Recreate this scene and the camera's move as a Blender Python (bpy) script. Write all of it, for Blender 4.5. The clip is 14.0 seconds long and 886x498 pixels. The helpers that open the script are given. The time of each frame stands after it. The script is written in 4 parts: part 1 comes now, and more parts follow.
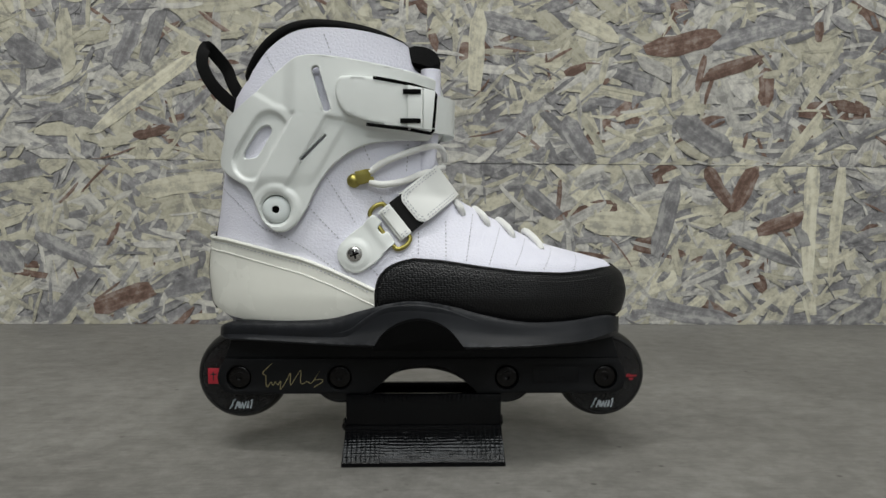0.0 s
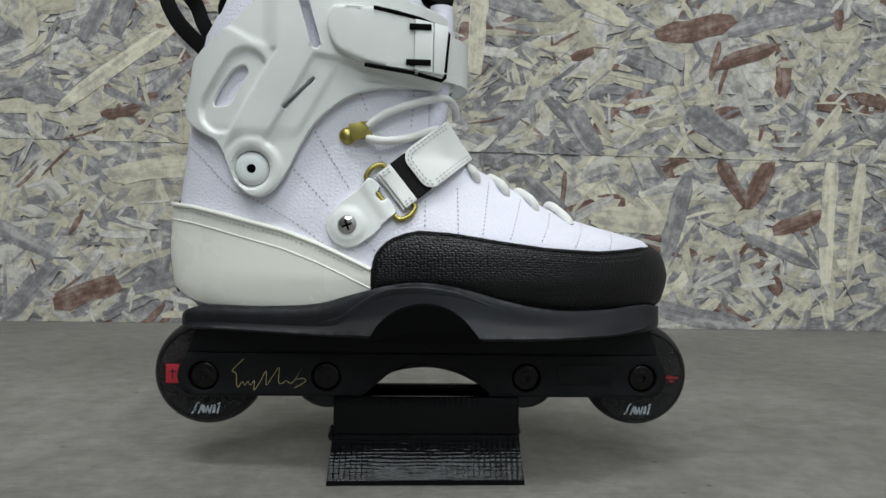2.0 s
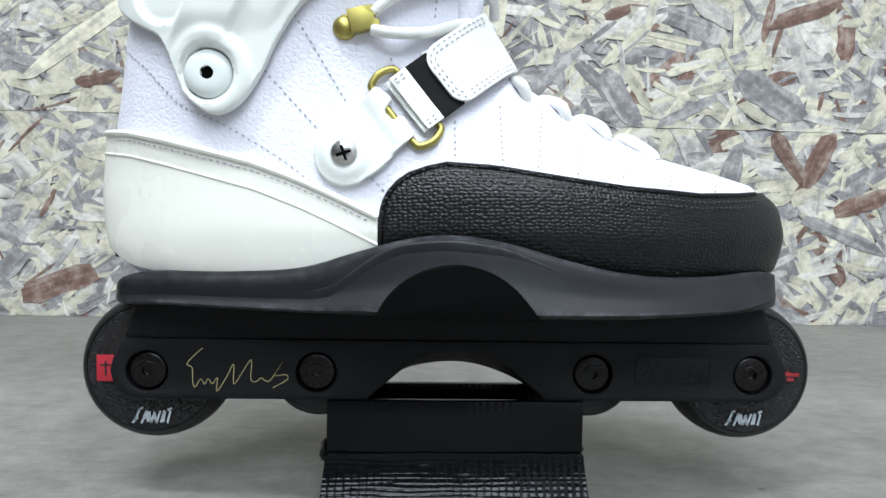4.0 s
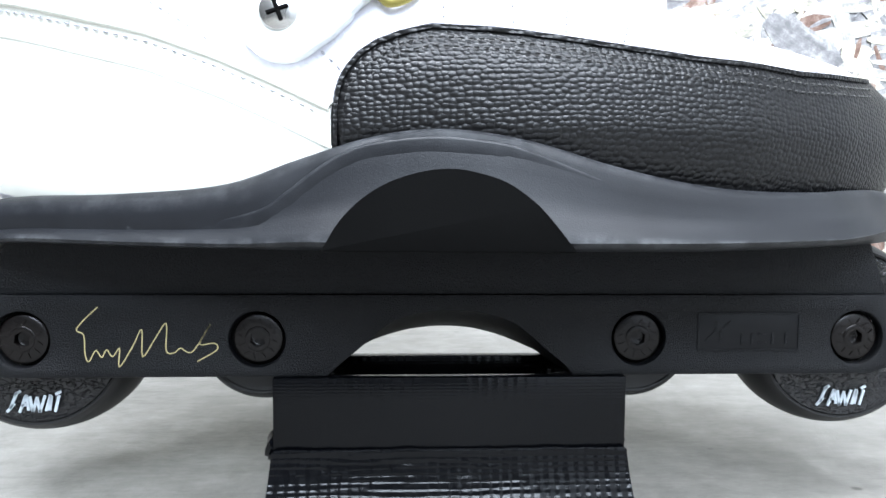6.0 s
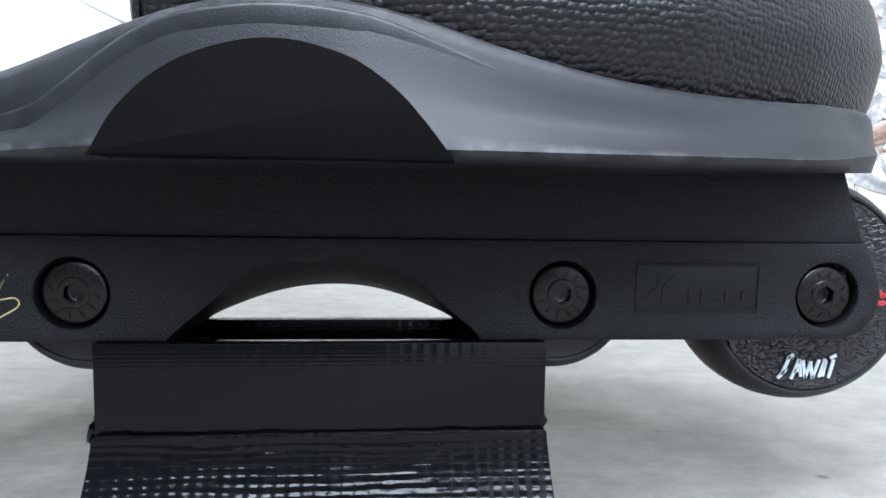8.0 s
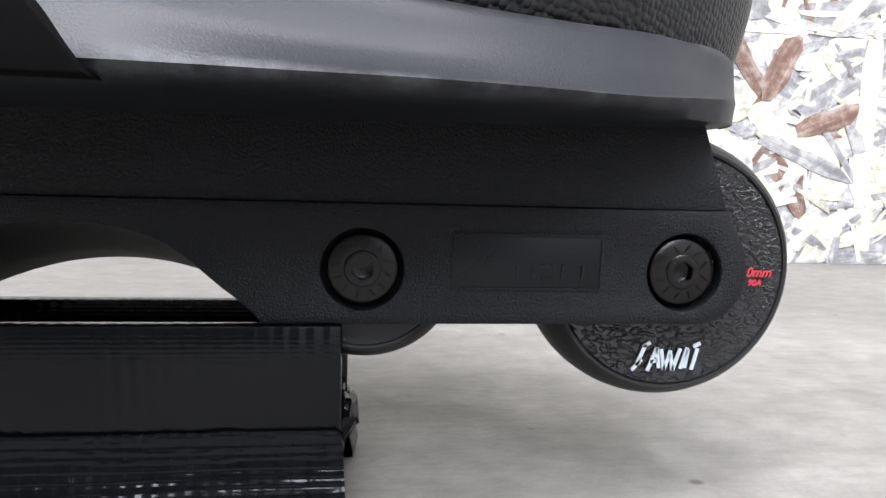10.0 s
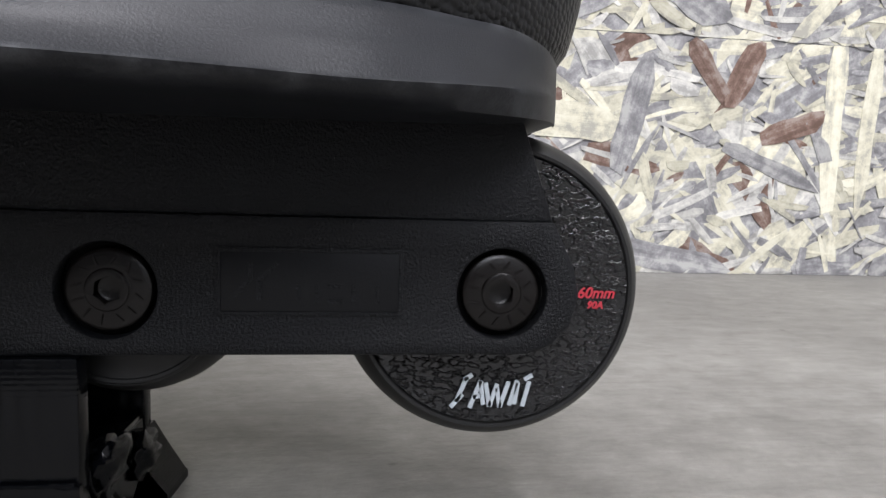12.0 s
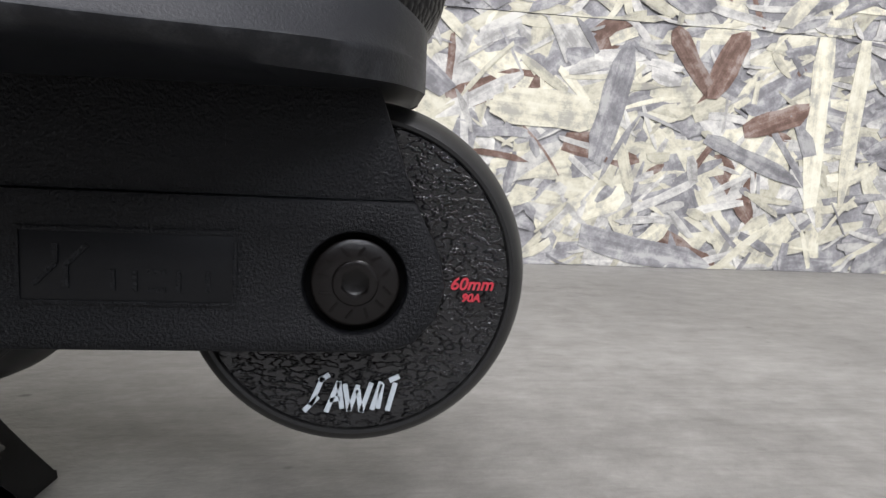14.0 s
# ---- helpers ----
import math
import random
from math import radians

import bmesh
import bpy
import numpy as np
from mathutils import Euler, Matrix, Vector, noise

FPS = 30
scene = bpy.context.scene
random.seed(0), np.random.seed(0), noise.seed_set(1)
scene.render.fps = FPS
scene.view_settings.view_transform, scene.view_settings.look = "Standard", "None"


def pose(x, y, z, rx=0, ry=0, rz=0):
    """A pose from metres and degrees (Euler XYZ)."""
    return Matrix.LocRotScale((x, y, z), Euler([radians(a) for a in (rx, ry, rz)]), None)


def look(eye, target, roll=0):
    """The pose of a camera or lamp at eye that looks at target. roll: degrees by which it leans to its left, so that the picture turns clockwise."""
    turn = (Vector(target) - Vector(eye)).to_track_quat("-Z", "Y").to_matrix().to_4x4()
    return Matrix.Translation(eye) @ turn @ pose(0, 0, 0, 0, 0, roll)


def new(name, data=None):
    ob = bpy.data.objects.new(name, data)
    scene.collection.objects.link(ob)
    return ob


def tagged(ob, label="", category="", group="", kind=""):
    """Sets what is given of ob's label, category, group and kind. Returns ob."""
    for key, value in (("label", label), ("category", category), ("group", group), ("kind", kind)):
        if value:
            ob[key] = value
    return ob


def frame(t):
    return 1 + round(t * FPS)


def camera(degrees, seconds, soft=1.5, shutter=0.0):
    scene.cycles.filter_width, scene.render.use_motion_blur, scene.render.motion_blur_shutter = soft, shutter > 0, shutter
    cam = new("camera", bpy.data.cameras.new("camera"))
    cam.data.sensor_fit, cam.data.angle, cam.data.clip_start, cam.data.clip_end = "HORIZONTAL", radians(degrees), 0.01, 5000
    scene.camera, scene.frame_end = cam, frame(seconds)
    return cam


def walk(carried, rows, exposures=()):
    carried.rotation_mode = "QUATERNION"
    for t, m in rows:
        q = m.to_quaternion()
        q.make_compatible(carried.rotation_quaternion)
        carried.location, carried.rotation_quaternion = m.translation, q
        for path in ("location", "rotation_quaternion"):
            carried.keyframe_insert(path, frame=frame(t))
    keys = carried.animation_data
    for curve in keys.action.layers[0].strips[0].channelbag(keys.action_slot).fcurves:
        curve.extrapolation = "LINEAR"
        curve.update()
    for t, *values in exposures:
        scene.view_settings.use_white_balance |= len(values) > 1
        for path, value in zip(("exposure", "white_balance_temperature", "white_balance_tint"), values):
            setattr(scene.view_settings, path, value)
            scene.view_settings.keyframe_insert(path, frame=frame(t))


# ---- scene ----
cam = camera(72.2, 14.0, soft=1.5)
PATH = [
    (0, (-0.00241, -0.39775, 0.16926), (0.03355, 0.59922, 0.10036), 0.45),
    (0.5, (-0.00528, -0.38781, 0.16480), (0.03720, 0.60936, 0.10275), 0.74),
    (1, (-0.00990, -0.37026, 0.15704), (0.04313, 0.62653, 0.09701), 1.09),
    (1.5, (-0.00914, -0.35256, 0.14522), (0.05205, 0.64390, 0.08741), 1.08),
    (2, (-0.01329, -0.33301, 0.14482), (0.04716, 0.66381, 0.09305), 1.30),
    (2.5, (-0.01378, -0.31401, 0.13933), (0.04407, 0.68309, 0.08980), 1.40),
    (3, (-0.01908, -0.29321, 0.13705), (0.03429, 0.70433, 0.09149), 1.41),
    (3.2, (-0.01851, -0.28178, 0.13241), (0.03368, 0.71586, 0.08775), 1.44),
    (5.3, (-0.01730, -0.19405, 0.10123), (0.02086, 0.80372, 0.04655), 0.64),
    (5.5, (-0.01621, -0.18829, 0.09827), (0.02445, 0.80898, 0.03660), 0.59),
    (6, (-0.01069, -0.17449, 0.09398), (0.03499, 0.82222, 0.02697), 0.38),
    (6.5, (-0.00523, -0.16457, 0.08901), (0.04882, 0.83125, 0.01536), 0.41),
    (7, (0.00187, -0.15438, 0.08575), (0.06359, 0.84046, 0.00522), 0.60),
    (7.5, (0.00835, -0.14576, 0.08146), (0.08084, 0.84799, -0.00341), 0.63),
    (8, (0.01473, -0.13977, 0.07931), (0.09906, 0.85264, -0.01010), 0.97),
    (8.2, (0.01959, -0.13702, 0.08016), (0.11047, 0.85483, -0.00911), 1.07),
    (10.3, (0.06271, -0.11706, 0.07268), (0.17782, 0.87044, -0.03494), 1.56),
    (10.5, (0.06598, -0.11610, 0.07413), (0.18224, 0.87138, -0.03242), 1.53),
    (11, (0.07311, -0.11461, 0.07496), (0.19126, 0.87302, -0.02813), 1.54),
    (11.5, (0.08513, -0.11014, 0.07605), (0.20655, 0.87754, -0.02267), 1.67),
    (12, (0.09819, -0.10458, 0.07371), (0.22052, 0.88359, -0.01879), 1.73),
    (12.5, (0.10868, -0.10226, 0.07308), (0.23298, 0.88554, -0.02081), 2.17),
    (13, (0.11800, -0.09938, 0.07167), (0.24252, 0.88818, -0.02433), 2.12),
    (13.5, (0.12245, -0.09522, 0.07332), (0.24729, 0.89227, -0.02308), 1.99),
    (14, (0.12349, -0.09418, 0.07201), (0.24929, 0.89226, -0.03334), 2.55),
]
EXPOSURES = [(0, -0.8, 6750, 8), (3.2, -0.28, 6200, 7), (5.3, 1.22, 5980, 9), (6.5, 1.48, 5870, 10), (8.2, 1.45, 5800, 10), (10.3, 1.2, 6380, 16), (12, 0.5, 6450, 16), (14, 0.48, 6450, 16)]
walk(cam, [(t, look(eye, target, roll)) for t, eye, target, roll in PATH], EXPOSURES)

# ---- light ----
world = bpy.data.worlds.new("room_air")
scene.world = world
world.use_nodes = True
world.node_tree.nodes["Background"].inputs[0].default_value = (0.9, 0.95, 1.0, 1)
world.node_tree.nodes["Background"].inputs[1].default_value = 0.02


def tube_light(x, y, z, sx, sy, watts, colour):
    data = bpy.data.lights.new("ceiling_lamp", "AREA")
    data.shape, data.size, data.size_y, data.energy, data.color = "RECTANGLE", sx, sy, watts, colour
    ob = new("ceiling_lamp", data)
    ob.matrix_world = pose(x, y, z)
    return ob


tube_light(-0.65, -0.95, 2.5, 1.0, 0.3, 56, (0.97, 0.985, 1.0))
tube_light(0.8, -0.9, 2.5, 0.16, 1.2, 30, (0.97, 0.985, 1.0))
tube_light(0.15, -2.0, 2.5, 1.5, 0.3, 30, (0.97, 0.985, 1.0))
tube_light(0.0, -3.4, 2.5, 1.9, 1.3, 110, (0.88, 0.945, 1.0))


# ---- materials ----
def material(name, colour, rough=0.5, metal=0.0, spec=0.5):
    m = bpy.data.materials.new(name)
    m.use_nodes = True
    b = m.node_tree.nodes["Principled BSDF"]
    b.inputs["Base Color"].default_value = (*colour, 1)
    b.inputs["Roughness"].default_value = rough
    b.inputs["Metallic"].default_value = metal
    b.inputs["Specular IOR Level"].default_value = spec
    return m


def node(m, kind, **values):
    n = m.node_tree.nodes.new(kind)
    for key, value in values.items():
        n.inputs[key.replace("_", " ")].default_value = value
    return n


def wire(m, a, out, b, inp):
    m.node_tree.links.new(a.outputs[out], b.inputs[inp])


def coords(m, scale=(1, 1, 1)):
    c = m.node_tree.nodes.new("ShaderNodeTexCoord")
    p = node(m, "ShaderNodeMapping")
    p.inputs["Scale"].default_value = scale
    wire(m, c, "Object", p, "Vector")
    return p


def ramp(m, stops):
    r = m.node_tree.nodes.new("ShaderNodeValToRGB")
    e = r.color_ramp.elements
    while len(e) < len(stops):
        e.new(0.5)
    for k, (at, c) in zip(e, stops):
        k.position, k.color = at, (*c, 1)
    return r


def noise_tex(m, vec, scale, detail=4, rough=0.6):
    n = node(m, "ShaderNodeTexNoise", Scale=scale, Detail=detail, Roughness=rough)
    wire(m, vec, "Vector", n, "Vector")
    return n


def tint(m, fac, out, a, b):
    """Base colour between a and b by a texture."""
    r = ramp(m, [(0.3, a), (0.7, b)])
    wire(m, fac, out, r, "Fac")
    wire(m, r, "Color", m.node_tree.nodes["Principled BSDF"], "Base Color")
    return r


def bump(m, src, out, depth, strength=1.0, after=None):
    b = node(m, "ShaderNodeBump", Strength=strength, Distance=depth)
    wire(m, src, out, b, "Height")
    if after:
        wire(m, after, "Normal", b, "Normal")
    wire(m, b, "Normal", m.node_tree.nodes["Principled BSDF"], "Normal")
    return b


def vary_rough(m, src, out, lo, hi):
    r = node(m, "ShaderNodeMapRange")
    r.inputs["To Min"].default_value, r.inputs["To Max"].default_value = lo, hi
    wire(m, src, out, r, "Value")
    wire(m, r, "Result", m.node_tree.nodes["Principled BSDF"], "Roughness")


def grained(name, a, b, rough, scale, depth, spec=0.5, metal=0.0):
    """A surface with fine grain relief and a broad, faint tone variation."""
    m = material(name, a, rough, metal, spec)
    v = coords(m)
    broad = noise_tex(m, v, 35, 3)
    tint(m, broad, "Fac", a, b)
    fine = noise_tex(m, v, scale, 3)
    bump(m, fine, "Fac", depth)
    vary_rough(m, broad, "Fac", rough * 0.85, rough * 1.15)
    return m


def pebbled(name, a, b, rough, cells, depth, spec=0.5, stretch=(1, 1, 1), loose=1.0, flat_map=False):
    """Leather: rounded pebbles with creases between them; flat_map lays them out along the side of the boot."""
    m = material(name, a, rough, 0, spec)
    v = coords(m, stretch)
    if flat_map:
        c = m.node_tree.nodes.new("ShaderNodeTexCoord")
        flat_vec = m.node_tree.nodes.new("ShaderNodeCombineXYZ")
        for k, axis in enumerate(((1, 0.8, 0), (0, 0.35, 1))):
            dot = m.node_tree.nodes.new("ShaderNodeVectorMath")
            dot.operation = "DOT_PRODUCT"
            dot.inputs[1].default_value = [p * q for p, q in zip(axis, (stretch[0],) * 3 if k == 0 else (stretch[2],) * 3)]
            wire(m, c, "Object", dot, 0)
            wire(m, dot, "Value", flat_vec, k)
        v = flat_vec
    warp = noise_tex(m, v, cells * 0.3, 2)
    mix = m.node_tree.nodes.new("ShaderNodeVectorMath")
    mix.operation = "MULTIPLY_ADD"
    mix.inputs[1].default_value = (0.5 / cells,) * 3
    wire(m, warp, "Color", mix, 0)
    wire(m, v, "Vector", mix, 2)
    vo = m.node_tree.nodes.new("ShaderNodeTexVoronoi")
    vo.feature = "SMOOTH_F1" if flat_map else "DISTANCE_TO_EDGE"
    vo.voronoi_dimensions = "2D" if flat_map else "3D"
    vo.inputs["Scale"].default_value = cells
    if flat_map:
        vo.inputs["Smoothness"].default_value = 0.12
    vo.inputs["Randomness"].default_value = loose
    wire(m, mix, "Vector", vo, "Vector")
    dome = node(m, "ShaderNodeMapRange")
    dome.interpolation_type = "SMOOTHSTEP"
    for key, value in zip(("From Min", "From Max", "To Min", "To Max"), (0.12, 0.78, 1.0, 0.0) if flat_map else (-0.05, 0.34, 0.0, 1.0)):
        dome.inputs[key].default_value = value
    wire(m, vo, "Distance", dome, "Value")
    first = bump(m, dome, "Result", depth)
    fine = noise_tex(m, v, cells * 4, 3)
    bump(m, fine, "Fac", depth * 0.2, 0.5, first)
    tint(m, noise_tex(m, v, 30, 3), "Fac", a, b)
    return m


LEATHER = pebbled("white_leather", (0.71, 0.71, 0.80), (0.76, 0.76, 0.84), 0.5, 400, 0.00012, 0.3, (1, 1, 1.15), 0.95)
PLASTIC = grained("offwhite_plastic", (0.70, 0.725, 0.70), (0.74, 0.765, 0.74), 0.33, 900, 0.00002)
HEEL = grained("heel_plastic", (0.78, 0.78, 0.71), (0.81, 0.81, 0.74), 0.27, 700, 0.00001)
STRAP = grained("white_strap", (0.76, 0.77, 0.74), (0.79, 0.80, 0.77), 0.4, 1500, 0.00006)
TOE = pebbled("black_scale_leather", (0.0028, 0.0028, 0.0032), (0.0045, 0.0045, 0.005), 0.36, 720, 0.0002, 0.32, (0.85, 1, 1.1), 0.55, True)
TRIM = pebbled("black_collar", (0.005, 0.005, 0.005), (0.008, 0.008, 0.008), 0.8, 900, 0.0002, 0.15)
SOUL = grained("black_soul_plastic", (0.0066, 0.0072, 0.0088), (0.0112, 0.0123, 0.0148), 0.42, 2600, 0.00006, 0.24)


def edge_wear(m, colour):
    """Pale scuffs, broken up by noise, where an edge stands out."""
    shader = m.node_tree.nodes["Principled BSDF"]
    old = shader.inputs["Base Color"].links[0].from_socket
    geo = m.node_tree.nodes.new("ShaderNodeNewGeometry")
    edge = ramp(m, [(0.52, (0, 0, 0)), (0.6, (1, 1, 1))])
    wire(m, geo, "Pointiness", edge, "Fac")
    chips = ramp(m, [(0.46, (0, 0, 0)), (0.62, (1, 1, 1))])
    wire(m, noise_tex(m, coords(m), 160, 6, 0.7), "Fac", chips, "Fac")
    both = m.node_tree.nodes.new("ShaderNodeMath")
    both.operation = "MULTIPLY"
    wire(m, edge, "Color", both, 0)
    wire(m, chips, "Color", both, 1)
    mix = m.node_tree.nodes.new("ShaderNodeMix")
    mix.data_type = "RGBA"
    mix.inputs[7].default_value = (*colour, 1)
    m.node_tree.links.new(both.outputs[0], mix.inputs[0])
    m.node_tree.links.new(old, mix.inputs[6])
    m.node_tree.links.new(mix.outputs[2], shader.inputs["Base Color"])


edge_wear(SOUL, (0.07, 0.073, 0.078))
# Matt black, deepened to hold undercut and slot shade in its colour.
BLACK_SHADE = grained("matt_black_and_shade", (0.0014, 0.0014, 0.0014), (0.0024, 0.0024, 0.0024), 0.7, 2200, 0.00003, 0.05)
FIELD = grained("smooth_black_plate", (0.0024, 0.0027, 0.0034), (0.0034, 0.0038, 0.0048), 0.3, 2600, 0.00004, 0.2)
FRAME = grained("textured_black_frame", (0.0024, 0.0027, 0.0034), (0.0036, 0.0040, 0.0050), 0.46, 1900, 0.00048, 0.2)
TYRE = grained("black_urethane", (0.0045, 0.0045, 0.0045), (0.007, 0.007, 0.007), 0.42, 1500, 0.00002, 0.35)
STEEL_DARK = grained("browned_steel", (0.0030, 0.0024, 0.0022), (0.0055, 0.0043, 0.0040), 0.26, 2500, 0.00005, 0.24, 0.05)
SILVER = grained("bright_steel", (0.50, 0.49, 0.47), (0.62, 0.60, 0.58), 0.2, 2500, 0.00002, 0.5, 1.0)
BRASS = grained("aged_brass", (0.29, 0.25, 0.065), (0.42, 0.365, 0.115), 0.42, 2000, 0.00004, 0.5, 1.0)
WEB = grained("black_webbing", (0.005, 0.005, 0.005), (0.009, 0.009, 0.009), 0.85, 1700, 0.0003, 0.2)
LACE = grained("white_lace", (0.74, 0.74, 0.71), (0.80, 0.80, 0.77), 0.7, 1900, 0.0003, 0.3)
THREAD = material("grey_white_thread", (0.42, 0.42, 0.46), 0.7)
BLACK_THREAD = material("black_thread", (0.05, 0.05, 0.05), 0.4)
RED = material("red_print", (0.33, 0.012, 0.024), 0.5)
INK = material("black_print", (0.01, 0.01, 0.01), 0.5)
WHITE_PRINT = grained("white_print", (0.30, 0.34, 0.37), (0.45, 0.49, 0.52), 0.6, 1500, 0.00005)
GOLD_PRINT = material("gold_print", (0.42, 0.36, 0.17), 0.45)
GREY_BOLT = grained("pale_grey_cap", (0.64, 0.68, 0.67), (0.68, 0.72, 0.71), 0.22, 1500, 0.00001)


def wheel_core_material():
    m = material("crackled_black_core", (0.0035, 0.0035, 0.004), 0.18, 0, 0.55)
    v = coords(m, (0.55, 1, 1))
    n = noise_tex(m, v, 1000, 2, 0.5)
    r = ramp(m, [(0.47, (0, 0, 0)), (0.6, (1, 1, 1))])
    wire(m, n, "Fac", r, "Fac")
    first = bump(m, r, "Color", 0.0007)
    bump(m, noise_tex(m, v, 2600, 3), "Fac", 0.00008, 0.7, first)
    return m


CORE = wheel_core_material()


def printed_material():
    """Glossy black 3D print: fine layers one way, broader bands the other."""
    m = material("printed_black_plastic", (0.0012, 0.0014, 0.0020), 0.16, 0, 0.18)
    v = coords(m)
    layers = m.node_tree.nodes.new("ShaderNodeTexWave")
    layers.bands_direction = "Z"
    layers.inputs["Scale"].default_value = 330
    layers.inputs["Distortion"].default_value = 0.9
    layers.inputs["Detail"].default_value = 2
    wire(m, v, "Vector", layers, "Vector")
    bands = m.node_tree.nodes.new("ShaderNodeTexWave")
    bands.inputs["Scale"].default_value = 105
    bands.inputs["Distortion"].default_value = 1.1
    wire(m, v, "Vector", bands, "Vector")
    first = bump(m, layers, "Fac", 0.000012)
    second = bump(m, bands, "Fac", 0.00008, 0.9, first)
    bump(m, noise_tex(m, v, 420, 3), "Fac", 0.0001, 0.6, second)
    vary_rough(m, noise_tex(m, v, 160, 3), "Fac", 0.1, 0.26)
    return m


PRINTED = printed_material()


def concrete_material():
    m = material("ground_concrete", (0.3, 0.29, 0.27), 0.6)
    v = coords(m, (0.75, 1, 1))
    big = noise_tex(m, v, 5, 6, 0.65)
    mid = noise_tex(m, v, 70, 8, 0.78)
    add = m.node_tree.nodes.new("ShaderNodeMix")
    add.inputs["Factor"].default_value = 0.55
    wire(m, big, "Fac", add, 2)
    wire(m, mid, "Fac", add, 3)
    r = ramp(m, [(0.36, (0.112, 0.107, 0.098)), (0.5, (0.176, 0.170, 0.156)), (0.63, (0.248, 0.241, 0.222))])
    wire(m, add, 0, r, "Fac")
    dots = node(m, "ShaderNodeTexVoronoi", Scale=55)
    wire(m, v, "Vector", dots, "Vector")
    spots = ramp(m, [(0.05, (0.35, 0.34, 0.33)), (0.1, (1, 1, 1))])
    wire(m, dots, "Distance", spots, "Fac")
    mul = m.node_tree.nodes.new("ShaderNodeMix")
    mul.data_type, mul.blend_type = "RGBA", "MULTIPLY"
    gate = ramp(m, [(0.5, (0, 0, 0)), (0.56, (1, 1, 1))])
    wire(m, noise_tex(m, v, 14, 2), "Fac", gate, "Fac")
    wire(m, gate, "Color", mul, 0)
    wire(m, r, "Color", mul, 6)
    wire(m, spots, "Color", mul, 7)
    lines = noise_tex(m, coords(m, (22, 330, 1)), 1.0, 5, 0.7)
    streak = ramp(m, [(0.3, (0.78, 0.775, 0.77)), (0.5, (1, 1, 1)), (0.66, (1.0, 1.0, 1.0)), (0.74, (1.5, 1.48, 1.42))])
    wire(m, lines, "Fac", streak, "Fac")
    worn = m.node_tree.nodes.new("ShaderNodeMix")
    worn.data_type, worn.blend_type = "RGBA", "MULTIPLY"
    worn.inputs[0].default_value = 0.75
    wire(m, mul, 2, worn, 6)
    wire(m, streak, "Color", worn, 7)
    wire(m, worn, 2, m.node_tree.nodes["Principled BSDF"], "Base Color")
    first = bump(m, noise_tex(m, v, 260, 5, 0.7), "Fac", 0.0007, 0.7)
    vary_rough(m, big, "Fac", 0.42, 0.62)
    return m


CONCRETE = concrete_material()
# Unseen walls and ceiling are near black so that reflections stay dark.
DARK_SURROUND = grained("dark_surround", (0.05, 0.05, 0.05), (0.07, 0.07, 0.07), 0.8, 300, 0.0004)
# Unseen east wall made pale as a reflector, for sheen on the right.
PALE_REFLECTOR = grained("pale_reflector", (0.52, 0.53, 0.54), (0.58, 0.59, 0.60), 0.75, 300, 0.0004)


# ---- mesh helpers, in millimetres ----
from mathutils import geometry


def thing(name, x, y, z, label, category, group=""):
    ob = new(name)
    ob.location = (x / 1000, y / 1000, z / 1000)
    ob.empty_display_size = 0.02
    return tagged(ob, label, category, group)


def part(name, bm, mat, parent=None, label="", smooth=38, kind=""):
    for v in bm.verts:
        v.co *= 0.001
    bmesh.ops.recalc_face_normals(bm, faces=bm.faces)
    me = bpy.data.meshes.new(name)
    bm.to_mesh(me)
    bm.free()
    me.materials.append(mat)
    me.polygons.foreach_set("use_smooth", [True] * len(me.polygons))
    me.set_sharp_from_angle(angle=radians(smooth))
    ob = new(name, me)
    if parent:
        ob.parent = parent
        top = parent
        while top.parent:
            top = top.parent
        ob.matrix_parent_inverse = (Matrix.Translation(top.location) if parent == top else Matrix()).inverted()
    return tagged(ob, label, kind=kind)


def lerp(pts, x):
    """Smooth value at x of a profile given by a few points."""
    return float(np.interp(x, [p[0] for p in pts], [p[1] for p in pts]))


def spline(pts, steps=6, closed=False):
    """Catmull-Rom curve through the points."""
    n, out = len(pts), []
    for i in range(n if closed else n - 1):
        p = [Vector(pts[(i + k) % n] if closed else pts[min(max(i + k, 0), n - 1)]) for k in (-1, 0, 1, 2)]
        for j in range(steps):
            t = j / steps
            out.append(0.5 * (2 * p[1] + (p[2] - p[0]) * t + (2 * p[0] - 5 * p[1] + 4 * p[2] - p[3]) * t * t + (3 * p[1] - p[0] - 3 * p[2] + p[3]) * t ** 3))
    return out if closed else out + [Vector(pts[-1])]


def smooth_ring(pts, steps=4):
    return [(p.x, p.y) for p in spline(pts, steps, True)]


def box(x0, x1, y0, y1, z0, z1, round_by=0.5, seg=2):
    bm = bmesh.new()
    bmesh.ops.create_cube(bm, size=1)
    for v in bm.verts:
        v.co = Vector(((x0, x1)[v.co.x > 0], (y0, y1)[v.co.y > 0], (z0, z1)[v.co.z > 0]))
    if round_by:
        bmesh.ops.bevel(bm, geom=bm.edges[:], offset=round_by, segments=seg, affect="EDGES", profile=0.5)
    return bm


def prism(outline, y0, y1, round_by=0.5, seg=2):
    """An x, z outline drawn out along y, with rounded rims."""
    bm = bmesh.new()
    near = [bm.verts.new((p[0], y0, p[1])) for p in outline]
    far = [bm.verts.new((p[0], y1, p[1])) for p in outline]
    n = len(outline)
    a, b = bm.faces.new(near), bm.faces.new(far[::-1])
    for i in range(n):
        bm.faces.new((near[i], far[i], far[(i + 1) % n], near[(i + 1) % n]))
    if round_by:
        bmesh.ops.bevel(bm, geom=list(a.edges) + list(b.edges), offset=round_by, segments=seg, affect="EDGES", profile=0.5)
    return bm


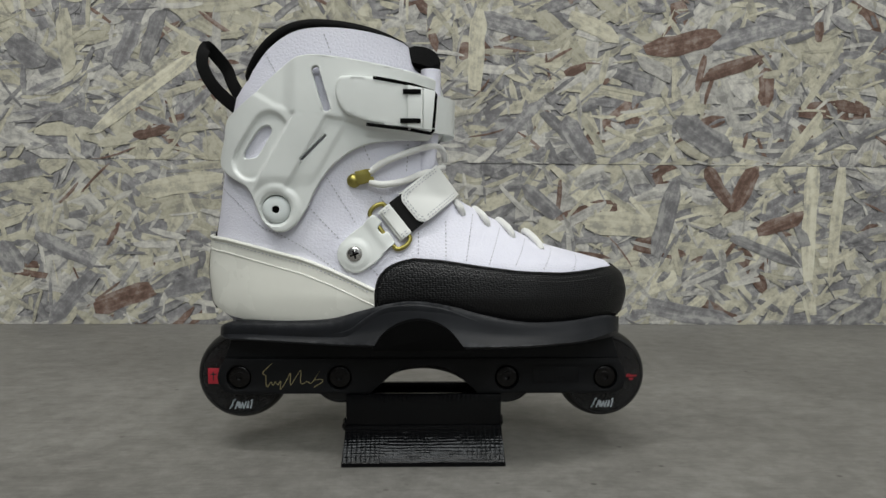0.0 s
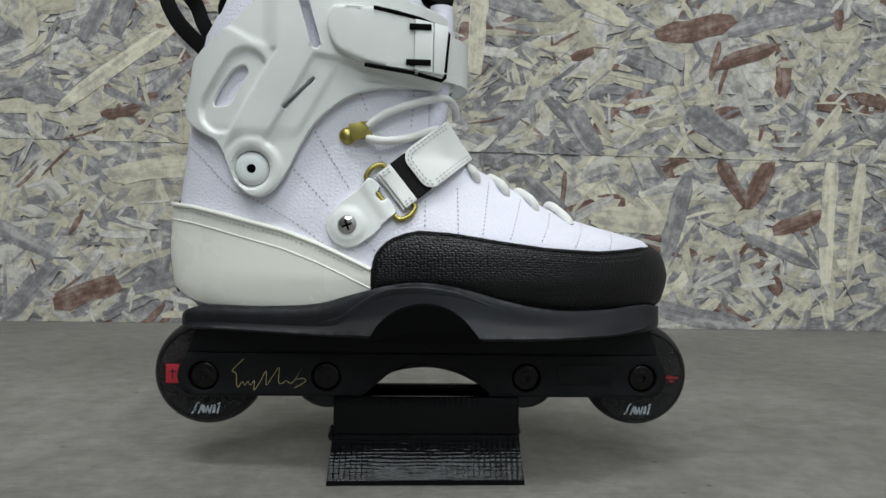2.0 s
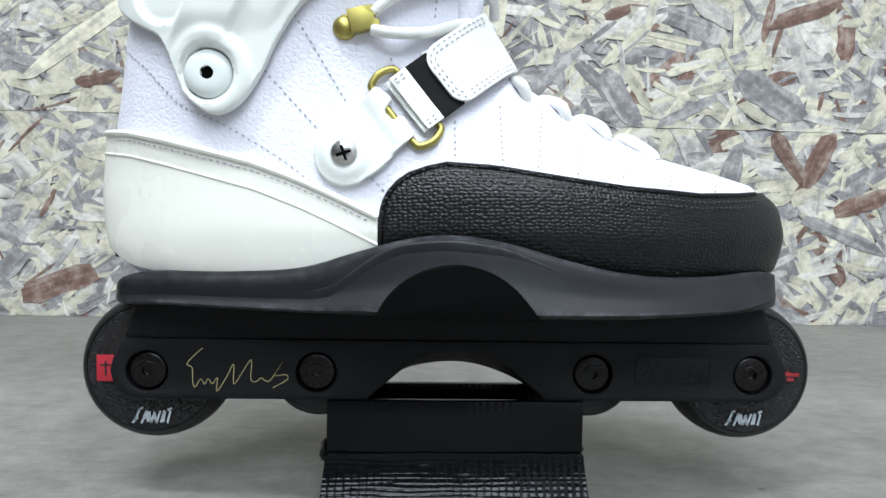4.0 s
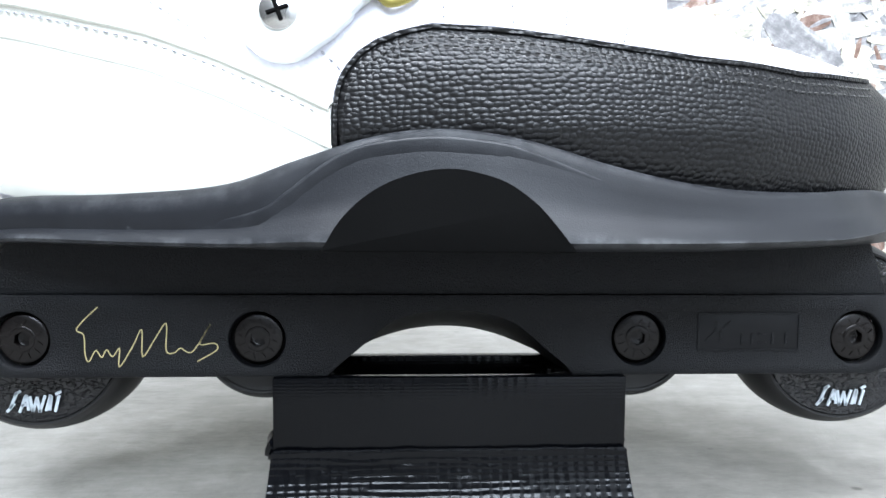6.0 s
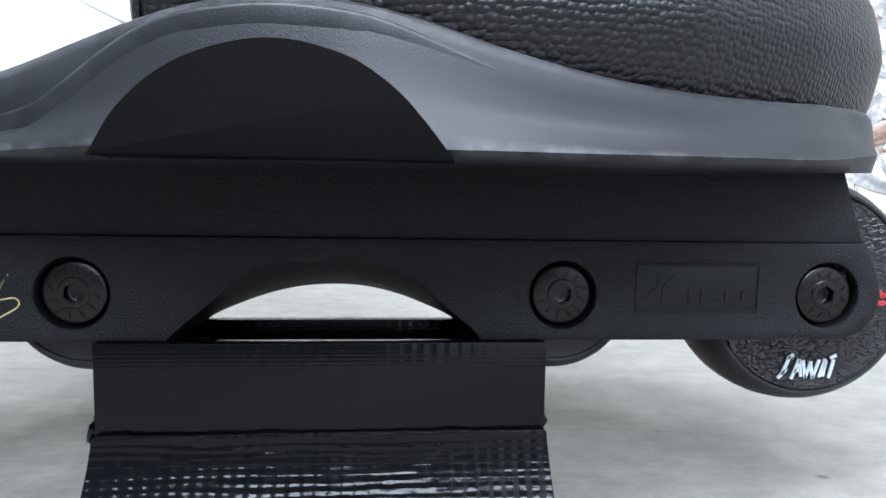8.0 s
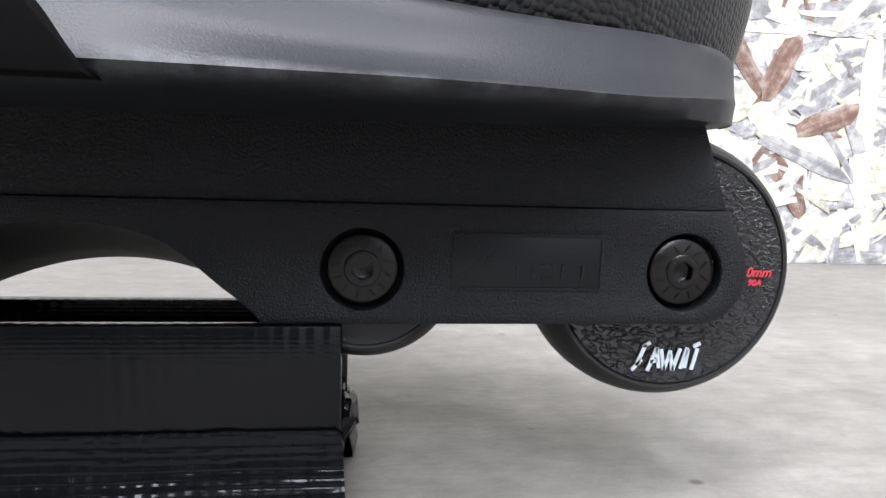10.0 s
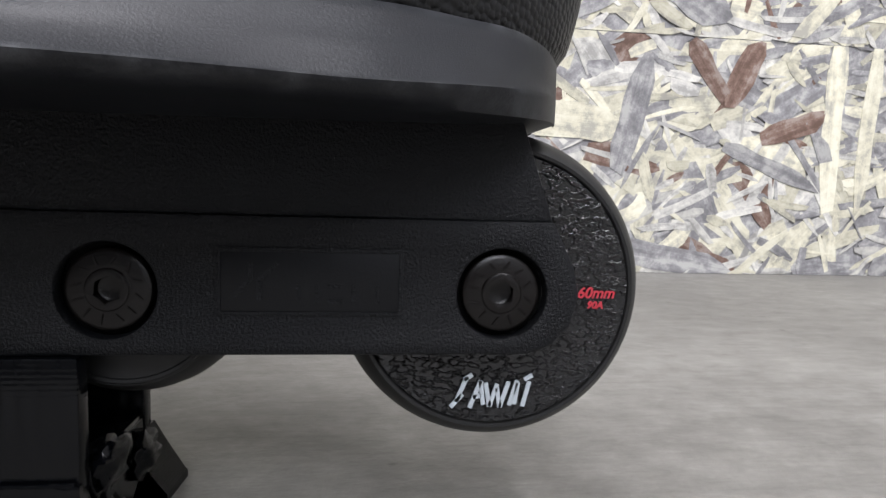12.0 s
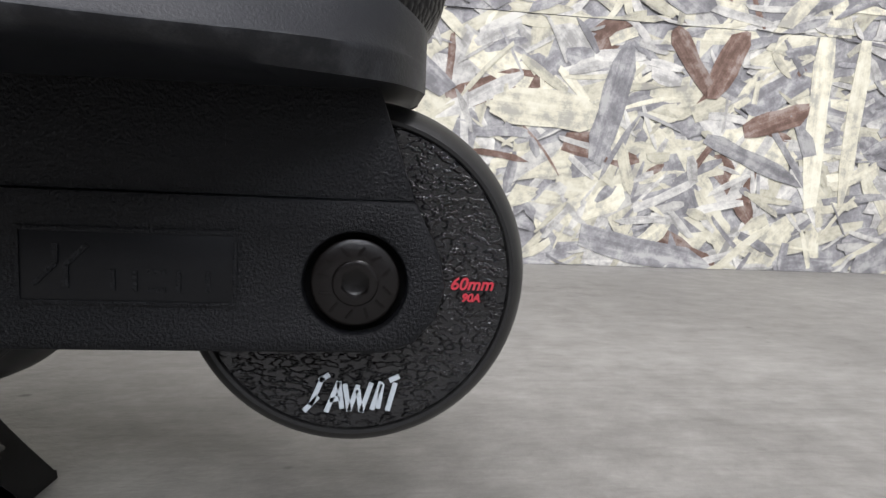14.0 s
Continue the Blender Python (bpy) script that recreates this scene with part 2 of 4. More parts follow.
def lathe(profile, x, z, seg=64):
    """Turns (radius, y) points about an axis along y."""
    bm = bmesh.new()
    rings = []
    for r, y in profile:
        if r < 1e-6:
            rings.append([bm.verts.new((x, y, z))])
        else:
            rings.append([bm.verts.new((x + r * math.cos(a), y, z + r * math.sin(a))) for a in (2 * math.pi * i / seg for i in range(seg))])
    for p, q in zip(rings, rings[1:]):
        for i in range(seg):
            j = (i + 1) % seg
            quad = [p[i % len(p)], p[j % len(p)], q[j % len(q)], q[i % len(q)]]
            quad = list(dict.fromkeys(quad))
            if len(quad) > 2:
                bm.faces.new(quad)
    return bm


def sweep(points, section, closed=False, up=(0, 1, 0)):
    """A section (list of (a, b)) carried along 3D points; a lies along the side, b along up."""
    bm = bmesh.new()
    pts, rings = [Vector(p) for p in points], []
    n = len(pts)
    for i, p in enumerate(pts):
        d = (pts[(i + 1) % n] - pts[i - 1]) if closed else (pts[min(i + 1, n - 1)] - pts[max(i - 1, 0)])
        d.normalize()
        side = d.cross(Vector(up))
        side = side.normalized() if side.length > 1e-4 else Vector((1, 0, 0))
        top = side.cross(d)
        rings.append([bm.verts.new(p + side * a + top * b) for a, b in section])
    k = len(section)
    for i in range(n if closed else n - 1):
        p, q = rings[i], rings[(i + 1) % n]
        for j in range(k):
            bm.faces.new((p[j], p[(j + 1) % k], q[(j + 1) % k], q[j]))
    if not closed:
        bm.faces.new(rings[0][::-1])
        bm.faces.new(rings[-1])
    return bm


def disc(r, n=10, squash=1.0):
    return [(r * math.cos(2 * math.pi * i / n), squash * r * math.sin(2 * math.pi * i / n)) for i in range(n)]


def flat(a, b, n=6):
    """A strap's section: width 2a, thickness 2b, rounded ends."""
    out = []
    for s, off in ((1, -math.pi / 2), (-1, math.pi / 2)):
        out += [(s * (a - b) + b * math.cos(off + math.pi * i / n), b * math.sin(off + math.pi * i / n)) for i in range(n + 1)]
    return out


def circle(x, z, r, n=32):
    return [(x + r * math.cos(2 * math.pi * i / n), z + r * math.sin(2 * math.pi * i / n)) for i in range(n)]


def filled(outline, holes=(), spacing=0):
    """Triangles of an outline with holes; spacing adds a grid of points inside. Gives points and faces."""
    def inside(p, poly):
        hit, j = False, len(poly) - 1
        for i in range(len(poly)):
            a, b = poly[i], poly[j]
            if (a[1] > p[1]) != (b[1] > p[1]) and p[0] < (b[0] - a[0]) * (p[1] - a[1]) / (b[1] - a[1]) + a[0]:
                hit = not hit
            j = i
        return hit
    verts, edges = [], []
    for ring in (outline, *holes):
        k = len(verts)
        verts += [Vector((p[0], p[1])) for p in ring]
        edges += [(k + i, k + (i + 1) % len(ring)) for i in range(len(ring))]
    rim = list(verts)
    if spacing:
        xs, zs = [p[0] for p in outline], [p[1] for p in outline]
        for iz in range(int((max(zs) - min(zs)) / spacing) + 1):
            for ix in range(int((max(xs) - min(xs)) / spacing) + 1):
                p = Vector((min(xs) + (ix + 0.5 * (iz % 2)) * spacing, min(zs) + iz * spacing))
                if inside(p, outline) and not any(inside(p, h) for h in holes) and min((p - q).length for q in rim) > spacing * 0.55:
                    verts.append(p)
    v, _, f, *_ = geometry.delaunay_2d_cdt(verts, edges, [], 0, 1e-5)
    keep = []
    for t in f:
        c = sum((v[i] for i in t), Vector((0, 0))) / len(t)
        if inside(c, outline) and not any(inside(c, h) for h in holes):
            keep.append(t)
    return v, keep


def plate(outline, holes, y0, y1, round_by=0.4):
    """A flat plate with holes through it, drawn from y0 to y1, rims eased."""
    v, f = filled(outline, holes)
    bm = bmesh.new()
    vs = [bm.verts.new((p.x, y0, p.y)) for p in v]
    faces = [bm.faces.new([vs[i] for i in t]) for t in f]
    made = bmesh.ops.extrude_face_region(bm, geom=faces)
    for g in made["geom"]:
        if isinstance(g, bmesh.types.BMVert):
            g.co.y = y1
    bm.normal_update()
    edge = [e for e in bm.edges if len(e.link_faces) == 2 and e.calc_face_angle(0) > 1.0 and abs(e.verts[0].co.y - e.verts[1].co.y) < 1e-6]
    if round_by:
        bmesh.ops.bevel(bm, geom=edge, offset=round_by, segments=2, affect="EDGES", profile=0.5)
    return bm


def shell(outline, holes, depth, thick, spacing=2.5, round_by=0.7):
    """A curved sheet: outline in x, z; depth(x, z) gives y; thick goes inwards (+y)."""
    v, f = filled(outline, holes, spacing)
    bm = bmesh.new()
    near = [bm.verts.new((p.x, depth(p.x, p.y), p.y)) for p in v]
    for t in f:
        bm.faces.new([near[i] for i in t])
    bm.normal_update()
    rim = [e for e in bm.edges if len(e.link_faces) == 1]
    made = bmesh.ops.extrude_edge_only(bm, edges=rim)
    for g in made["geom"]:
        if isinstance(g, bmesh.types.BMVert):
            g.co.y += thick
    if round_by:
        bmesh.ops.bevel(bm, geom=rim, offset=round_by, segments=2, affect="EDGES", profile=0.5)
    return bm


# ---- the room ----
WALL_Y = 470
floor_bm = bmesh.new()
bmesh.ops.create_grid(floor_bm, x_segments=40, y_segments=40, size=1)
for v in floor_bm.verts:
    v.co = Vector((v.co.x * 1150, v.co.y * 2600 - 2110, 0))
tagged(part("floor", floor_bm, CONCRETE), "worn grey ground concrete floor with dark specks and streaks", "floor", kind="structure")
# Unseen closing walls; their tones are set to steer reflections on the skate.
for name, x0, x1, y0, y1, finish, look_of in (("wall_west", -1250, -1150, -4700, 490, DARK_SURROUND, "dark"), ("wall_east", 1150, 1250, -4700, 490, PALE_REFLECTOR, "pale"),
                                             ("wall_south", -1150, 1150, -4800, -4700, DARK_SURROUND, "dark")):
    tagged(part(name, box(x0, x1, y0, y1, 0, 2600, 0), finish), "plain %s painted wall of the room" % look_of, "wall", kind="structure")
tagged(part("ceiling", box(-1250, 1250, -4800, 490, 2600, 2700, 0), DARK_SURROUND), "unseen ceiling added to close the room, darkened to keep reflections low", "ceiling", kind="structure")

# ---- the skate: its shape as functions of place ----
YC = 17.0
BACK = [(93, -129), (98, -135.5), (105, -139), (125, -141), (146, -139), (163, -136), (190, -132), (235, -124), (257, -118), (300, -112)]
FRONT = [(93, 128), (100, 132), (114, 133.5), (126, 131.5), (130, 128), (134, 123), (137.5, 110), (141, 96), (146, 77), (156, 57), (166, 38), (176, 19), (190, 11), (206, 7), (300, 8)]
WIDE_LOW = [(-140, 30), (-110, 36), (-60, 39), (-20, 42), (30, 47), (70, 48), (100, 43), (120, 37), (140, 30)]
WIDE_HIGH = [(-140, 33), (-95, 38), (-45, 36), (0, 35), (20, 33), (60, 28), (80, 24), (140, 22)]
WIDE_TOP = [(-140, 40), (-60, 43), (10, 40), (140, 36)]


def half_width(x, z):
    low, high, top = lerp(WIDE_LOW, x), lerp(WIDE_HIGH, x), lerp(WIDE_TOP, x)
    if z < 125:
        return low * (0.82 + 0.18 * min(1, max(0, (z - 91)) / 22) ** 0.55)
    if z < 165:
        k = (z - 125) / 40
        return low + (high - low) * k * k * (3 - 2 * k)
    k = min(1, (z - 165) / 75)
    return high + (top - high) * k * k * (3 - 2 * k)


def near_y(x, z, off=0.0):
    """y of the boot's side that faces the viewer, off millimetres outside it."""
    xb, xf = lerp(BACK, z) - off, lerp(FRONT, z) + off
    s = min(1, max(0, (x - xb) / (xf - xb)))
    return YC - (half_width(x, z) + off) * max(0, 1 - abs(2 * s - 1) ** 2.6) ** (1 / 2.6)


def level_loft(levels, off, top_of=None, seg=112, n=2.6):
    """The boot's body through given levels; above top_of it is cut to that line."""
    bm, rings = bmesh.new(), []
    for z0 in levels:
        ring = []
        for j in range(seg):
            a = 2 * math.pi * j / seg
            xb, xf = lerp(BACK, z0) - off, lerp(FRONT, z0) + off
            x = (xb + xf) / 2 + (xf - xb) / 2 * math.copysign(abs(math.cos(a)) ** (2 / n), math.cos(a))
            y = YC - (half_width(x, z0) + off) * math.copysign(abs(math.sin(a)) ** (2 / n), math.sin(a))
            ring.append(bm.verts.new((x, y, min(z0, top_of(x)) if top_of else z0)))
        rings.append(ring)
    for p, q in zip(rings, rings[1:]):
        for j in range(seg):
            bm.faces.new((p[j], p[(j + 1) % seg], q[(j + 1) % seg], q[j]))
    return bm


def wrap(x_end, towards, low, high, off, rows=14, cols=72, bulge=0.0):
    """A cap round the boot's heel or toe from x_end; low(x), high(x) bound it."""
    bm, grid = bmesh.new(), []
    line = BACK if towards < 0 else FRONT
    for i in range(cols + 1):
        p = 2 * i / cols - 1
        p = math.copysign(math.sin(math.pi / 2 * abs(p)), p)
        col = []
        for j in range(rows + 1):
            v = j / rows
            tip = lerp(line, min(low(x_end) + 30, 120)) + towards * off
            x = tip + (x_end - tip) * p * p
            z = low(x) + (high(x) - low(x)) * v
            tip = lerp(line, z) + towards * off
            x = tip + (x_end - tip) * p * p
            o = off + bulge * math.sin(math.pi * min(1, v * 1.05)) ** 0.7
            y = near_y(x, z, o)
            col.append(bm.verts.new((x + towards * (o - off), y if p < 0 else 2 * YC - y, z)))
        grid.append(col)
    for a, b in zip(grid, grid[1:]):
        for j in range(rows):
            bm.faces.new((a[j], b[j], b[j + 1], a[j + 1]))
    rim = [e for e in bm.edges if len(e.link_faces) == 1]
    made = bmesh.ops.extrude_edge_only(bm, edges=rim)
    for g in made["geom"]:
        if isinstance(g, bmesh.types.BMVert):
            g.co.y += (YC - g.co.y) * 0.09
    return bm


skate = thing("inline_skate", 0, YC, 25, "white and black inline skate propped on a black stand", "inline skate")

TOP_WHITE = [(-124, 237.0), (-111, 246.0), (-105, 254.0), (-94, 265.2), (-79, 273.2), (-62, 275.4), (-40, 274.4), (-18, 270.2), (-10, 265.6), (-7.5, 254.0), (10, 249.0)]
TOP_BLACK = [(-122, 244.4), (-110, 256.6), (-96, 269.8), (-84, 276.6), (-70, 279.8), (-53, 279.2), (-36, 276.8), (-19, 272.6), (-11, 268.4), (-8, 257.4), (12, 253.4)]


TOP_WHITE = [(p.x, p.y) for p in spline(TOP_WHITE, 5)]
TOP_BLACK = [(p.x, p.y) for p in spline(TOP_BLACK, 5)]


def top_white(x):
    return lerp(TOP_WHITE, x)


def top_black(x):
    return lerp(TOP_BLACK, x)


levels = [92, 94, 97, 101, 106, 112, 118, 122, 125, 128, 130, 132, 134, 136, 138, 140, 142, 144, 147, 150, 154, 158, 162, 166, 170, 174, 178, 184, 190, 198, 206, 214, 222, 230, 238, 246, 252, 258, 264, 270, 276, 282]
upper = part("upper", level_loft(levels, 0, top_white), LEATHER, skate, "white pebbled leather upper")
bm = level_loft([200, 230, 250, 260, 266, 272, 278, 284, 288, 292], -4, top_black)
part("liner_collar", bm, TRIM, skate, "black padded collar")
rim = []
for i in range(72):
    a = 2 * math.pi * i / 72
    xb, xf = lerp(BACK, 262) + 3, -9
    x = (xb + xf) / 2 + (xf - xb) / 2 * math.copysign(abs(math.cos(a)) ** 0.8, math.cos(a))
    y = YC - 40 * math.copysign(abs(math.sin(a)) ** 0.8, math.sin(a))
    rim.append((x, y, top_black(x) - 1.8))
part("collar_roll", sweep(rim, disc(2.9, 10), True, (0, 0, 1)), TRIM, skate, "black rolled collar edge")

# tongue, with a black padded top
tongue_line = spline([(-6, YC, 172), (-1, YC, 190), (1, YC, 206), (3, YC, 230), (3, YC, 256)], 5)
part("tongue", sweep(tongue_line, flat(27, 6.5), False, (1, 0, 0.1)), LEATHER, skate, "white padded leather tongue")
pad = smooth_ring([(-13, 262), (-11, 269.6), (-3, 270.0), (4, 267.8), (8.4, 263.6), (9.2, 259), (6, 257), (-5, 259.5)], 4)
part("tongue_top", prism(pad, YC - 24, YC + 24, 2.2, 3), TRIM, skate, "black padded tongue top")

# heel cup and toe rand
HEEL_TOP = [(-142, 149.5), (-125, 148), (-110, 145), (-93, 141), (-76, 137), (-59, 131), (-45, 125), (-29, 117.5)]
HEEL_LOW = [(-142, 104), (-132, 98), (-123, 96), (-109, 95), (-88, 95), (-67, 97), (-46, 102), (-29, 106)]
heel = part("heel_cup", wrap(-31, -1, lambda x: lerp(HEEL_LOW, x), lambda x: lerp(HEEL_TOP, x), 3.2, 14, 80), HEEL, skate, "smooth off-white plastic heel cup", 50)
for name, drop, r, o in (("heel_rim", 0.6, 1.25, 3.2), ("heel_ridge", 8.0, 0.6, 3.0)):
    line = []
    for i in range(81):
        p = 2 * i / 80 - 1
        tip = -142 - o * 0.6
        x = tip + (-31 - tip) * p * p
        z = lerp(HEEL_TOP, x) - drop - (2.2 * abs(p) if drop > 2 else 0)
        xx = max(x, lerp(BACK, z) - o)
        y = near_y(xx, z, o)
        line.append((xx, y if p < 0 else 2 * YC - y, z))
    part(name, sweep(line, disc(r, 8), False, (0, 0, 1)), HEEL, heel)
TOE_TOP = [(-30, 112), (-29.9, 117), (-29.4, 121), (-28, 125.2), (-25.5, 129), (-22.5, 131.6), (-18, 134.2), (-8, 137), (10, 136), (34, 132.5), (58, 129.5), (86, 128), (107, 129), (120, 130.5), (140, 131.5)]
TOE_LOW = [(-30, 103), (-4, 106), (34, 98), (68, 94), (110, 93), (130, 95), (140, 98)]
toe = part("toe_rand", wrap(-30, 1, lambda x: lerp(TOE_LOW, x), lambda x: lerp(TOE_TOP, x), 2.2, 18, 120, 1.5), TOE, skate, "black scale-embossed leather toe rand", 50)

def step(k):
    k = min(1, max(0, k))
    return k * k * (3 - 2 * k)


# soul plate
SOUL_TOP = [(-135.2, 87.0), (-134, 88.8), (-131.4, 91.2), (-127.6, 93.6), (-121, 95.6), (-112, 96.5), (-85, 97.5), (-58, 99.6), (-40, 105), (-21, 110.5), (-4, 112.3), (16, 109.5), (34, 104.5), (51, 100.8), (68, 98.8), (90, 98.6), (106, 99.5), (120, 99.5), (132.5, 96.5)]
SOUL_LOW = [(-135.2, 86.0), (-132.4, 84.8), (-127, 84.1), (-120, 84), (-107, 84.5), (-77, 84), (-44, 84), (23, 84.3), (50, 84.3), (78, 84.6), (105, 85), (120, 85.4), (132.5, 86.4)]
SOUL_WIDE = [(-135.2, 8), (-133.8, 15), (-131.4, 21.5), (-126, 28), (-112, 34), (-85, 40), (-58, 46), (-31, 54), (0, 59), (16, 60), (60, 57), (90, 49), (105, 42), (118, 33), (126, 24), (131, 14), (132.5, 8)]
RIDGE = [(-136, 0.62), (-70, 0.55), (-50, 0.5), (-38, 0.2), (-28, 0.05), (0, 0), (22, 0.05), (34, 0.3), (60, 0.5), (136, 0.5)]


WIDE_S, TOP_S, LOW_S = [[(p.x, p.y) for p in spline(line, 6)] for line in (SOUL_WIDE, SOUL_TOP, SOUL_LOW)]


def soul_side(x):
    """Half section of the soul plate at x: (distance from the middle, height), from the top down."""
    w, hi, lo = lerp(WIDE_S, x), lerp(TOP_S, x), lerp(LOW_S, x)
    h, k = hi - lo, lerp(RIDGE, x)
    g = min(1, w / 26) * (0.12 + 0.88 * step(((132.5 if x > 0 else 135.2) - abs(x)) / 22))
    r = step((-34 - x) / 22)
    arch = [(12, hi - 2), (8.5, hi), (7.4, hi - 0.7), (6.7, hi - 0.13 * h), (5.9, hi - 0.3 * h), (5.0 + k, hi - 0.5 * h), (3.4 + 1.6 * k, lo + 0.34 * h), (0.9, lo + 0.17 * h + 0.5), (0, lo + 2.1), (0.7, lo + 1.2), (3.4, lo), (16, lo + 0.5)]
    roll = [(12, hi - 1.5), (8.5, hi), (6.0, hi - 0.7), (3.6, hi - 0.2 * h), (3.0, hi - 0.4 * h), (3.2, hi - 0.56 * h), (3.4, lo + 0.3 * h), (0.9, lo + 0.17 * h + 0.4), (0, lo + 1.3), (0.4, lo + 0.5), (2, lo), (16, lo + 0.5)]
    rim = lo + 2.1 + 2.2 * step((x - 92) / 36)
    toe_end = [(12, hi - 2), (8.5, hi), (7.6, hi - 0.5), (6.4, hi - 0.15 * h), (5.0, hi - 0.3 * h), (3.4, hi - 0.45 * h), (1.8, hi - 0.58 * h), (0.4, rim + 0.4), (0, rim), (0.5, rim - 0.8), (3.4, lo + 0.2), (16, lo + 0.5)]
    f = step((x - 42) / 60)
    arch = [(p[0] + (q[0] - p[0]) * f, p[1] + (q[1] - p[1]) * f) for p, q in zip(arch, toe_end)]
    return [(w - g * (p[0] + (q[0] - p[0]) * r), p[1] + (q[1] - p[1]) * r) for p, q in zip(arch, roll)]


def soul_y(x, z):
    side = soul_side(x)[1:9][::-1]
    return YC - float(np.interp(z, [p[1] for p in side], [p[0] for p in side]))


def soul_plate():
    bm, rings = bmesh.new(), []
    for x in [-135.2 + 267.7 * (0.5 - 0.5 * math.cos(math.pi * i / 110)) for i in range(111)]:
        side = soul_side(x)
        ring = [(-a, z) for a, z in side] + [(a, z) for a, z in side[::-1]]
        rings.append([bm.verts.new((x, YC + a, z)) for a, z in ring])
    for p, q in zip(rings, rings[1:]):
        for j in range(len(p)):
            bm.faces.new((p[j], p[(j + 1) % len(p)], q[(j + 1) % len(p)], q[j]))
    bm.faces.new(rings[0][::-1])
    bm.faces.new(rings[-1])
    return bm


soul = part("soul_plate", soul_plate(), SOUL, skate, "black moulded plastic soul plate with scuffed rim", 42)
rib_line = spline([(-82, 87.6), (-66, 88.2), (-56, 89), (-46, 91.4), (-40, 95.4), (-33, 100.6), (-27, 104.2), (-20, 106.6), (-6, 108), (8, 106.6), (16, 104.4), (24, 101.4), (33, 98.2), (44, 95.8)], 6)
part("soul_rib", sweep([(p.x, soul_y(p.x, p.y) + 0.72 + 0.7 * step((p.x + 2) / 46) + 1.1 * step((-52 - p.x) / 30), p.y) for p in rib_line], flat(2.6, 0.9)), SOUL, soul, "low raised rib")
arc = spline([(-31.2, 84.4), (-30.4, 85.4), (-27, 91), (-22, 96), (-16, 99.6), (-9, 101.8), (-3.4, 102.4), (2, 101.8), (9, 99.6), (15.2, 95.4), (19.6, 90.8), (23.6, 85.8), (24.6, 84.4)], 5)
# The insert stands proud; its extra blackness stands in for undercut shade.
part("grind_insert", prism([(p.x, p.y) for p in arc], YC - 61, YC - 53, 0.5), BLACK_SHADE, soul, "flat matt black half-round insert, undercut shade put into its colour")

# frame
def frame_outline():
    right = [(131, 69), (135, 61), (136.2, 56), (134.8, 50.5), (131.5, 46.7), (127, 45)]
    arch = spline([(36, 45), (33.5, 48), (28, 52.5), (19, 60), (10, 63.3), (0, 64.3), (-10, 63.3), (-18, 60.5), (-27, 53), (-33, 48), (-36, 45)], 4)
    left = [(-127, 45), (-131.5, 46.7), (-134.8, 50.5), (-136.2, 56), (-135, 61), (-131, 69)]
    return [*right, *[(p.x, p.y) for p in arch], *left]


BOLTS = (-122, -56, 55.4, 122)
skate_frame = part("frame", plate(frame_outline(), [circle(x, 56, 8.1, 40) for x in BOLTS], 0, 3.5, 0.6), FRAME, skate, "textured black plastic skate frame", 40)
part("frame_side", plate(frame_outline(), [circle(x, 56, 8.1, 24) for x in BOLTS], 30.5, 34, 0.6), FRAME, skate_frame)
rail = [(131, 69), (124.6, 87.4), (60, 86), (-100, 86), (-124.2, 88.6), (-131, 69)]
part("frame_rail", prism(rail, 0.9, 33, 0.5), FRAME, skate_frame)


def arch_vault():
    """The hollow under the frame's middle: it closes in from the near arch to the far one."""
    near = spline([(36.6, 45.3), (34, 48.6), (28, 53.6), (19, 60.3), (10, 63.4), (0, 64.3), (-10, 63.4), (-18, 60.7), (-27, 54), (-34, 48.6), (-36.6, 45.3)], 4)
    far = spline([(33, 43.6), (30.6, 45.4), (25, 48), (17.4, 51), (8.4, 53.3), (-1, 54), (-11, 53.2), (-20, 51), (-28, 48), (-33.6, 45.4), (-36, 43.6)], 4)
    bm, rows = bmesh.new(), []
    for y, k in ((0.5, 0), (2.2, 0.03), (6, 0.16), (12, 0.42), (20, 0.72), (30.3, 1)):
        rows.append([bm.verts.new((p.x + (q.x - p.x) * k, y, p.y + (q.y - p.y) * k)) for p, q in zip(near, far)])
    for y in (30.3, 0.5):
        rows.append([bm.verts.new((p.x, y, 68.8)) for p in near])
    rows.append(rows[0])
    for a, b in zip(rows, rows[1:]):
        for i in range(len(a) - 1):
            bm.faces.new((a[i], a[i + 1], b[i + 1], b[i]))
    return bm


part("frame_web", arch_vault(), FRAME, skate_frame, smooth=50)


